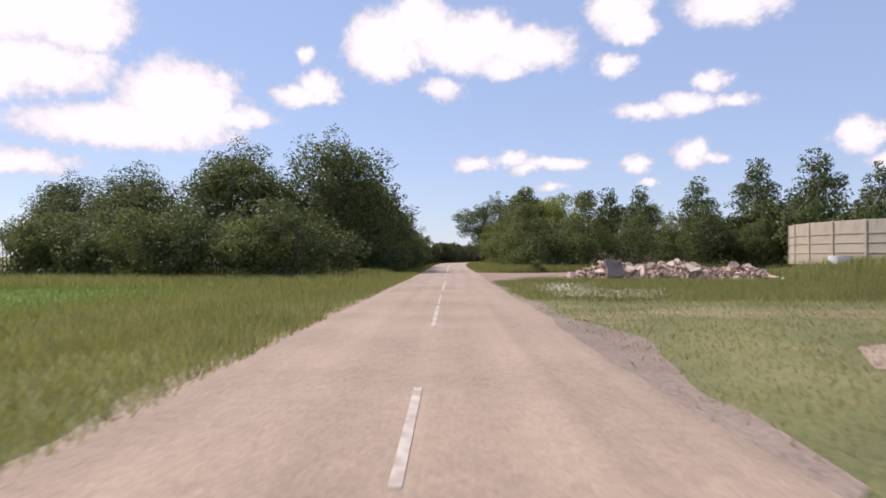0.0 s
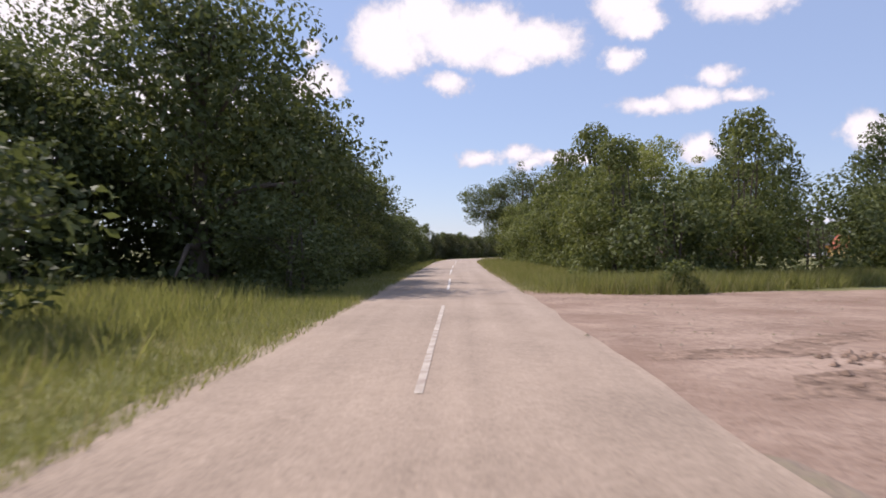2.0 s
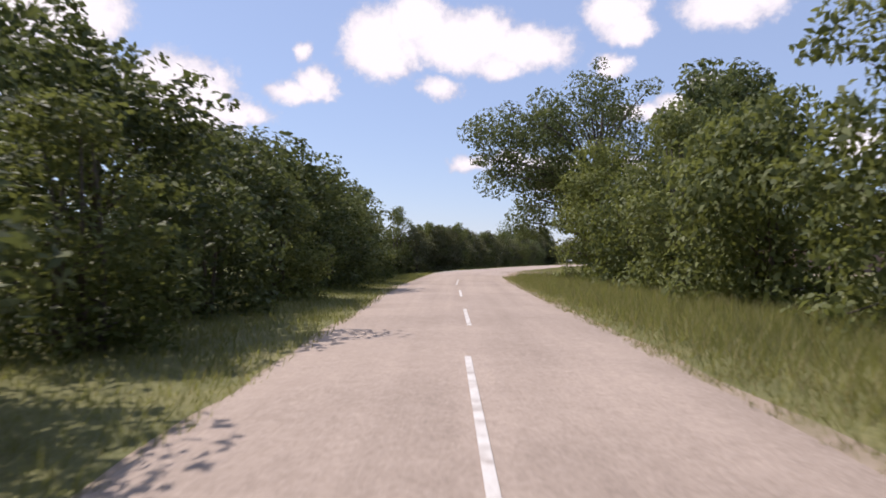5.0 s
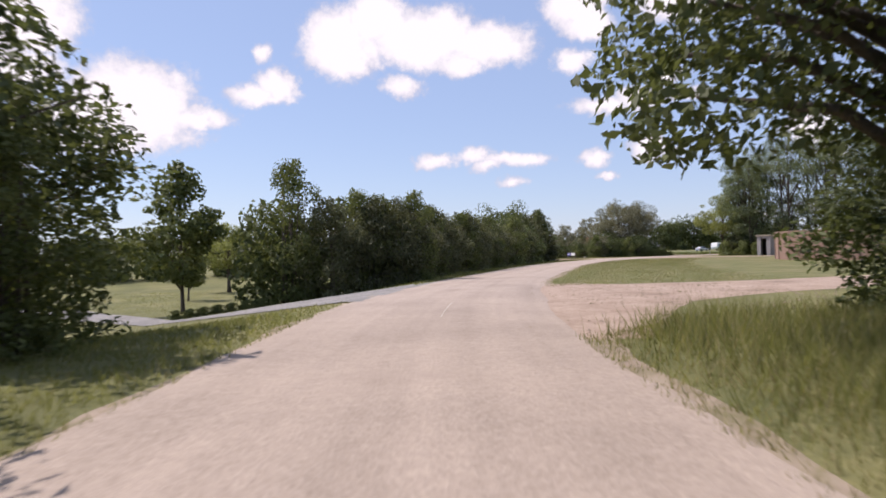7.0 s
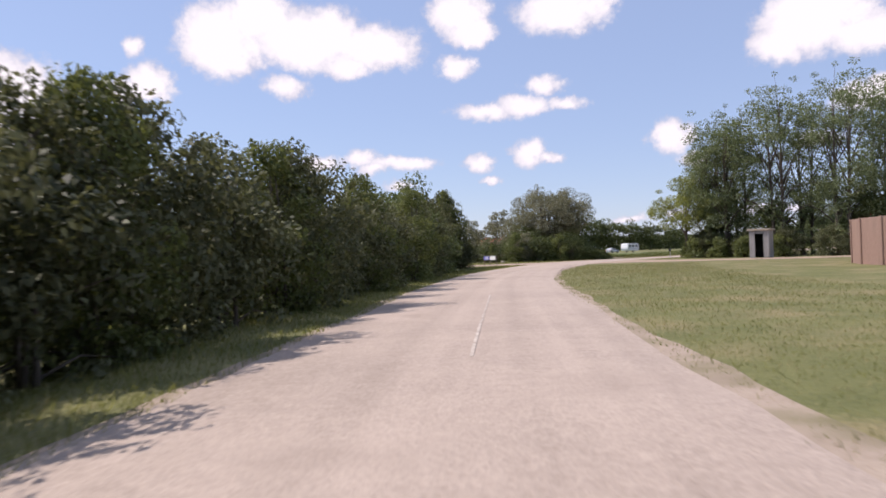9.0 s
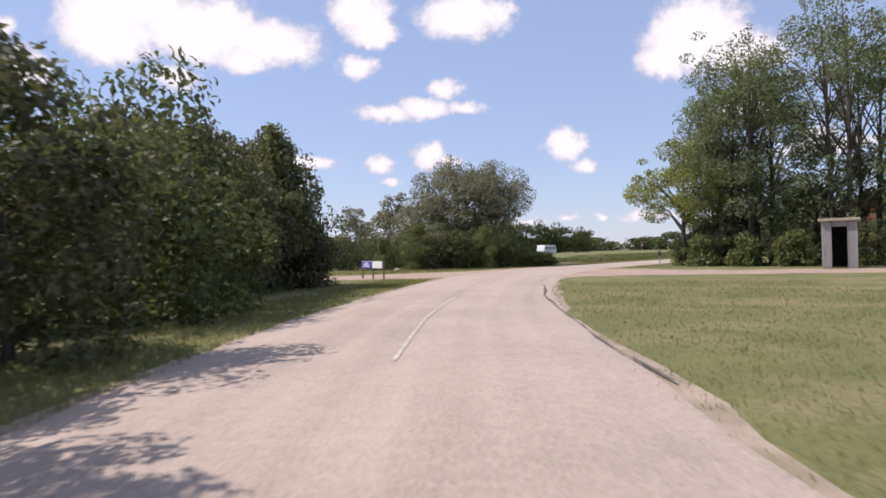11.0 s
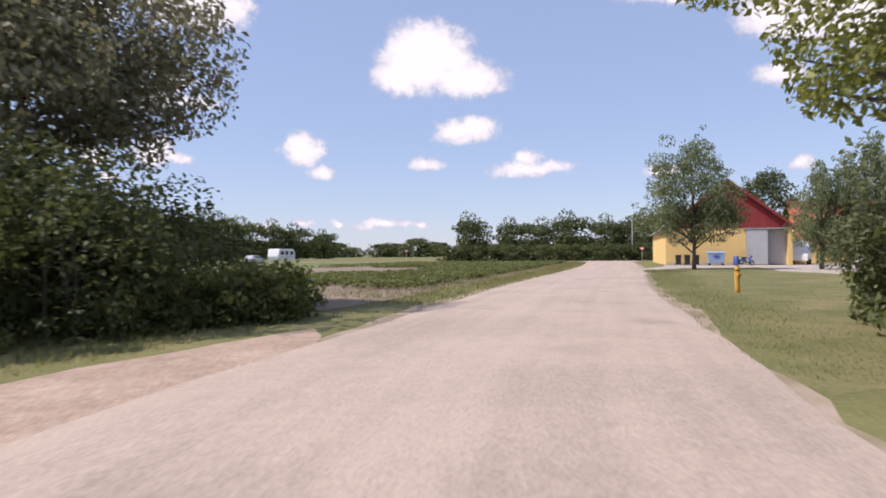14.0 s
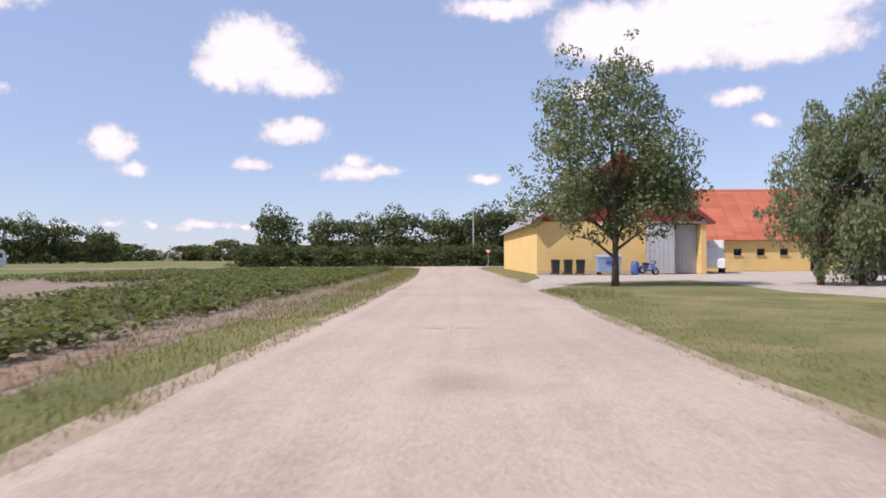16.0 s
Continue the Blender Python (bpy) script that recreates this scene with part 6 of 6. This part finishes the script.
def far_house(x, y, turn):
    root = thing("house", pose(x, y, 0, 0, 0, turn), "distant low house with orange-red roof", "house")
    part("wall", box((14, 8, 3.0), (0, 0, 0)), WHITE, root)
    part("roof", prism(bmesh.new(), [(-4.6, 2.9), (4.6, 2.9), (0, 7.2)], 0, -7.4, 7.4), ROOF_TILE, root)
    for k in range(4):
        part("window", box((1.1, 0.06, 1.1), (-5 + 3.2 * k, -4.01, 1.2)), GLASS, root)
    part("chimney", box((0.7, 0.7, 1.4), (2, 0, 6.6)), ROOF_TILE, root)


far_house(85, 412, 12)
caravan(87, 392, 40, "white camper parked by the distant house")


def far_barn(x, y, turn):
    root = thing("barn", pose(x, y, 0, 0, 0, turn), "distant barn with low grey roof", "barn")
    part("wall", box((15, 8, 2.6), (0, 0, 0)), OLD_WOOD, root)
    part("roof", prism(bmesh.new(), [(-4.6, 2.5), (4.6, 2.5), (0, 5.4)], 0, -7.8, 7.8), ROOF_GREY, root)
    # door panel in the same near-black shade colour
    part("door", box((3, 0.1, 2.2), (2, -4.02, 0)), SHADE_BLACK, root)


far_barn(129, 477, 15)

# ---- grass, weeds, crops ----
def blades(rng, xy, low, high, wide, lean=0.35):
    n = len(xy)
    z = rise(xy[:, 0], xy[:, 1])
    tall = rng.uniform(low, high, n)
    a = rng.uniform(0, 2 * math.pi, n)
    w = wide * rng.uniform(0.6, 1.4, n)
    side = np.stack([np.cos(a), np.sin(a), np.zeros(n)], 1) * w[:, None] / 2
    foot = np.stack([xy[:, 0], xy[:, 1], z - 0.02], 1)
    b = rng.uniform(0, 2 * math.pi, n)
    tip = foot + np.stack([np.cos(b) * lean * tall * rng.random(n), np.sin(b) * lean * tall * rng.random(n), tall], 1)
    return np.stack([foot - side, foot + side, tip], 1)


def clumped(rng, n, x0, x1, y0, y1, clump=0.5):
    """Points in a box, drawn together into clumps."""
    m = max(1, n // 14)
    c = np.stack([rng.uniform(x0, x1, m), rng.uniform(y0, y1, m)], 1)
    return c[rng.integers(0, m, n)] + rng.normal(0, clump, (n, 2))


def along_lane(rng, n, y0, y1, o0, o1, clump=0.25):
    """Points beside the lane between two offsets from its edge (negative: left)."""
    ks = np.where((LANE_XY[:, 1] >= y0) & (LANE_XY[:, 1] <= y1))[0]
    m = max(1, n // 10)
    k = rng.choice(ks, m)
    o = rng.uniform(min(o0, o1), max(o0, o1), m)
    s = np.sign(o0 + o1)
    c = LANE_XY[k] + LANE_SIDE[k] * (s * LANE_HALF[k] + o)[:, None] + LANE_WAY[k] * rng.uniform(-0.6, 0.6, m)[:, None]
    return c[rng.integers(0, m, n)] + rng.normal(0, clump, (n, 2))


def keep_clear(xy):
    """Leaves out the lane, drives and yards."""
    x, y = xy[:, 0], xy[:, 1]
    drive_1 = (y > 37.4 + 1.4 * np.maximum(x - 3, 0) - 0.5 * np.maximum(x - 7.6, 0)) & (y < 56.2 + 0.6 * np.maximum(x - 7, 0)) & (x > 1)
    mouth = (x > 3.5) & (y > 131.5 + 0.9 * np.clip(x - 4, 0, 7) + 0.3 * np.maximum(x - 11, 0)) & (y < 146.5 + 0.1 * np.maximum(x - 7, 0)) & (x < 40)
    near = 140.7 + 0.9 * np.maximum(-1.4 - x, 0)
    gravel = (x < 1) & (x > -36) & (y > near) & (y < np.where(x > -6.0, 151.4, near + 3.6))
    side = (x < 44) & (y > 216.0 - 0.35 * (x - 25)) & (y < 224.6 - 0.3 * np.minimum(x - 20, 0) + 0.62 * np.maximum(x - 32.5, 0)) & (y > 210)
    far_drive = (x > 31) & (np.abs(y - (214.5 - 0.62 * (x - 36))) < 4.3) & (x < 70) & (y < 220)
    shoulder = (x > 1.9) & (x < 2.3 + 0.3 * np.sin(y * 0.7)) & (y > 5) & (y < 42)
    yard = (x > 81) & (y > 232.5) & (y > 232.5 + 0.95 * (x - 82) - 1.2 * np.maximum(x - 90, 0)) & ((x > 84) | (y > 246)) & (y < 247 + 0.6 * (x - 82))
    return ~(drive_1 | mouth | gravel | side | far_drive | shoulder | yard)


def on_lane(xy):
    return outside(xy) < -0.12


def grass(name, seed, xy, low, high, wide, label, dry=0.1, lean=0.85):
    rng = np.random.default_rng(seed)
    xy = xy[keep_clear(xy)]
    xy = xy[~on_lane(xy)]
    which = (rng.random(len(xy)) < dry).astype(np.int32)
    ob = new(name, blades_mesh(name, blades(rng, xy, low, high, wide, lean), [BLADE, STRAW], which))
    return tagged(ob, label, "grass", kind="stuff")


g = np.random.default_rng(99)
grass("verge_grass", 1, along_lane(g, 90000, -2, 56, 0.12, -3.4), 0.06, 0.28, 0.014, "uneven green verge grass beside the lane", 0.12)
grass("verge_grass", 2, along_lane(g, 50000, 54, 136, 0.12, -3.6), 0.05, 0.22, 0.016, "shaded verge grass under the grove", 0.06)
grass("tall_grass", 3, along_lane(g, 85000, 57, 134, 0.9, 6.2, 0.4), 0.14, 0.58, 0.016, "tall seeding roadside grass below the bushes", 0.2)
grass("verge_grass", 4, along_lane(g, 30000, 57, 134, -0.1, 1.3, 0.12), 0.04, 0.16, 0.014, "short yellowed grass at the lane's edge", 0.4)
grass("rough_grass", 5, clumped(g, 60000, 2.8, 17, 4, 31), 0.03, 0.13, 0.018, "patchy trodden grass with bare spots", 0.45)
grass("tall_weeds", 6, clumped(g, 64000, 4.6, 26, 20.5, 38), 0.1, 0.42, 0.02, "tall green weeds before the rubble", 0.12)
along = g.uniform(0, 1, 1500)
strip = np.stack([4.5 + 27 * along, 56.9 + 0.6 * np.maximum(27 * along - 2.5, 0) + g.uniform(0, 3.4, 1500)], 1)
grass("tall_grass", 23, np.repeat(strip, 22, 0) + g.normal(0, 0.3, (33000, 2)), 0.3, 0.85, 0.03, "tall bright grass between the earth drive and the bushes", 0.12)
grass("rough_grass", 24, clumped(g, 26000, 2.4, 7, 21.5, 40, 0.3), 0.05, 0.2, 0.018, "rough uneven grass beside the lane", 0.2)
grass("tall_weeds", 7, clumped(g, 26000, 18, 44, 24, 48), 0.3, 0.8, 0.035, "tall green weeds before the round store", 0.12)
grass("field_edge_grass", 8, clumped(g, 30000, -26, -4.5, 28, 44), 0.2, 0.6, 0.03, "long grass where the field meets the bushes", 0.15)
grass("tall_weeds", 22, clumped(g, 26000, -22, -4.8, 43, 57, 0.4), 0.2, 0.65, 0.03, "rank shaded grass under the first trees", 0.08)
grass("rough_grass", 20, clumped(g, 34000, -11, -5.2, 3, 34, 0.5), 0.08, 0.34, 0.02, "long uneven grass between the lane and the field", 0.12)
grass("lawn", 9, clumped(g, 18000, 5, 46, 146, 208, 1.6), 0.02, 0.06, 0.02, "mown lawn with yellowed patches", 0.25)
grass("verge_grass", 10, along_lane(g, 44000, 149, 212, 0.12, -2.6), 0.04, 0.16, 0.016, "short shaded verge grass along the hedge", 0.1)
grass("lawn", 11, clumped(g, 12000, -16, 0, 128, 141, 0.6), 0.04, 0.14, 0.03, "rough lawn beside the gravel drive", 0.15)
grass("verge_grass", 12, clumped(g, 9000, 12, 27, 205, 218, 0.5), 0.04, 0.12, 0.026, "short grass round the sign", 0.2)
grass("verge_grass", 13, clumped(g, 16000, 5, 44, 224.5, 233, 0.5), 0.05, 0.2, 0.03, "grass strip below the big bush", 0.3)
grass("lawn", 14, clumped(g, 24000, 44, 92, 216, 247, 0.8), 0.03, 0.08, 0.02, "mown lawn between lane and farm yard", 0.12)
grass("verge_grass", 15, along_lane(g, 36000, 230, 281, 0.12, -2.1), 0.03, 0.15, 0.018, "verge grass along the vegetable field", 0.25)
grass("field_weeds", 21, along_lane(g, 22000, 231, 281, -1.2, -5.2, 0.5), 0.04, 0.2, 0.022, "scattered weeds on the bare field edge", 0.15)
grass("verge_grass", 16, along_lane(g, 9000, 246, 281, -0.1, 2.6), 0.05, 0.24, 0.026, "verge grass along the barn", 0.25)


grass("verge_grass", 17, along_lane(g, 36000, 222, 250, 0.0, 2.2, 0.5), 0.02, 0.08, 0.016, "short green grass along the farm lawn", 0.2)
grass("lawn", 25, along_lane(g, 70000, 147, 207, 0.3, 9.0, 0.5), 0.03, 0.1, 0.02, "mown lawn with drying blades", 0.32)
grass("verge_grass", 18, along_lane(g, 16000, 147, 206, 0.0, 1.2, 0.5), 0.02, 0.06, 0.014, "short yellowed grass at the lawn edge", 0.4)
grass("lawn", 19, clumped(g, 22000, -34, -4, 146, 178, 0.8), 0.04, 0.12, 0.03, "lawn behind the gravel drive", 0.1)


def cereal():
    rng = np.random.default_rng(41)
    xy = np.stack([rng.uniform(-36, -9.2, 42000), rng.uniform(6, 36, 42000)], 1)
    xy[:, 0] = np.round(xy[:, 0] / 0.16) * 0.16 + rng.normal(0, 0.025, len(xy))
    ob = new("cereal_crop", blades_mesh("cereal_crop", blades(rng, xy, 0.12, 0.26, 0.03, 0.3), [CROP_BLADE]))
    tagged(ob, "dense green young cereal plants", "crop", kind="stuff")


cereal()


def leafy_rows():
    rng = np.random.default_rng(42)
    way = np.array([0.85, 0.527])
    out = np.array([-0.527, 0.85])
    rows = []
    for r in range(30):
        off = 3.9 + r * 0.8
        n = 60 if r in (5, 13, 14) else 780 if r < 22 else 40 if r < 26 else 300
        s = rng.uniform(-8, 80, n)
        p = np.array([50.0, 232.5]) + way * s[:, None] + out * (off + rng.normal(0, 0.14, n))[:, None]
        sown = (s > 5.0 + 0.2 * off) & ((off < 9.5 + 0.05 * s) | (s < 22) | (s > 46))  # bare headland and a fallow strip
        rows.append(p[(np.sin(s * 0.8 + r) + rng.normal(0, 0.8, n) > -0.9) & sown])
    xy = np.vstack(rows)
    n = len(xy)
    leaves = 9
    c = np.repeat(xy, leaves, axis=0) + rng.normal(0, 0.13, (n * leaves, 2))
    m = len(c)
    h = rng.uniform(0.04, 0.34, m)
    centre = np.stack([c[:, 0], c[:, 1], h], 1)
    normal = rng.normal(size=(m, 3)) * 0.5 + (0, 0, 1)
    normal /= np.linalg.norm(normal, axis=1)[:, None]
    along = np.cross(normal, rng.normal(size=(m, 3)))
    along /= np.linalg.norm(along, axis=1)[:, None]
    across = np.cross(normal, along)
    big = rng.uniform(0.1, 0.24, m)[:, None]
    q = np.stack([centre - along * big / 2, centre + across * big * 0.32, centre + along * big / 2, centre - across * big * 0.32], 1)
    ob = new("crop_rows", quads_mesh("crop_rows", q, [LEAF_LIGHT]))
    tagged(ob, "rows of low leafy green crops on bare soil", "crop", kind="stuff")


leafy_rows()


def white_flowers():
    rng = np.random.default_rng(43)
    drifts = ((3.9, 23.7, 0.4, 0.8, 300), (4.6, 25.4, 0.5, 0.7, 200), (4.0, 20.4, 0.5, 0.5, 330), (5.4, 19.8, 0.5, 0.4, 170), (6.2, 20.0, 0.4, 0.4, 60))
    xy = np.vstack([np.stack([rng.normal(x, a, n), rng.normal(y, b, n)], 1) for x, y, a, b, n in drifts])
    xy += 0.25 * np.sin(xy[:, ::-1] * 5.0)
    z = rng.uniform(0.16, 0.4, len(xy))
    c = np.stack([xy[:, 0], xy[:, 1], z], 1)
    a = rng.uniform(0, 6.28, len(xy))
    u = np.stack([np.cos(a), np.sin(a), 0.2 * np.sin(a)], 1) * 0.018
    v = np.stack([-np.sin(a), np.cos(a), 0.2 * np.cos(a)], 1) * 0.018
    ob = new("white_flowers", quads_mesh("white_flowers", np.stack([c - u, c - v, c + u, c + v], 1), [FLOWER]))
    tagged(ob, "scattered white wild flower heads", "flowers", kind="stuff")


white_flowers()


def loose_stones():
    rng = np.random.default_rng(44)
    verts, faces = [], []
    spots = np.vstack([clumped(rng, 700, 2.5, 14, 43, 57, 0.7), clumped(rng, 1500, 4.5, 13, 132, 147, 0.7), clumped(rng, 140, 5, 10, 7.5, 11, 0.4), clumped(rng, 200, 2.2, 4, 6, 40, 0.3), clumped(rng, 120, 33, 44, 206, 217, 0.5)])
    for x, y in spots:
        r = 0.008 + 0.045 * rng.random() ** 3
        b = len(verts)
        z = max(0.0, float(rise(x, y)) + 0.03)
        for dx, dy, dz in ((1, 0, 0.2), (0, 1, 0.3), (-1, 0, 0.15), (0, -1, 0.25), (0, 0, 0.9)):
            verts.append((x + dx * r * rng.uniform(0.7, 1.2), y + dy * r * rng.uniform(0.7, 1.2), z + dz * r - 0.002))
        faces += [(b, b + 1, b + 4), (b + 1, b + 2, b + 4), (b + 2, b + 3, b + 4), (b + 3, b, b + 4)]
    ob = new("loose_stones", mesh_of("loose_stones", verts, faces, [SAND]))
    tagged(ob, "loose stones scattered over the drives", "stones", kind="stuff")


loose_stones()


def earth_clods():
    rng = np.random.default_rng(45)
    verts, faces = [], []
    for x, y in clumped(rng, 240, 3.4, 7.4, 40.8, 44.6, 0.3):
        r = 0.02 + 0.07 * rng.random() ** 2
        b = len(verts)
        for dx, dy, dz in ((1, 0, 0.1), (0.3, 1, 0.2), (-1, 0.3, 0.1), (-0.2, -1, 0.15), (0.1, 0.1, 0.8)):
            verts.append((x + dx * r * rng.uniform(0.6, 1.3), y + dy * r * rng.uniform(0.6, 1.3), dz * r - 0.02))
        faces += [(b, b + 1, b + 4), (b + 1, b + 2, b + 4), (b + 2, b + 3, b + 4), (b + 3, b, b + 4)]
    tagged(new("earth_clods", mesh_of("earth_clods", verts, faces, [CHURNED])), "dark clods of churned earth in the drive", "earth", kind="stuff")


earth_clods()
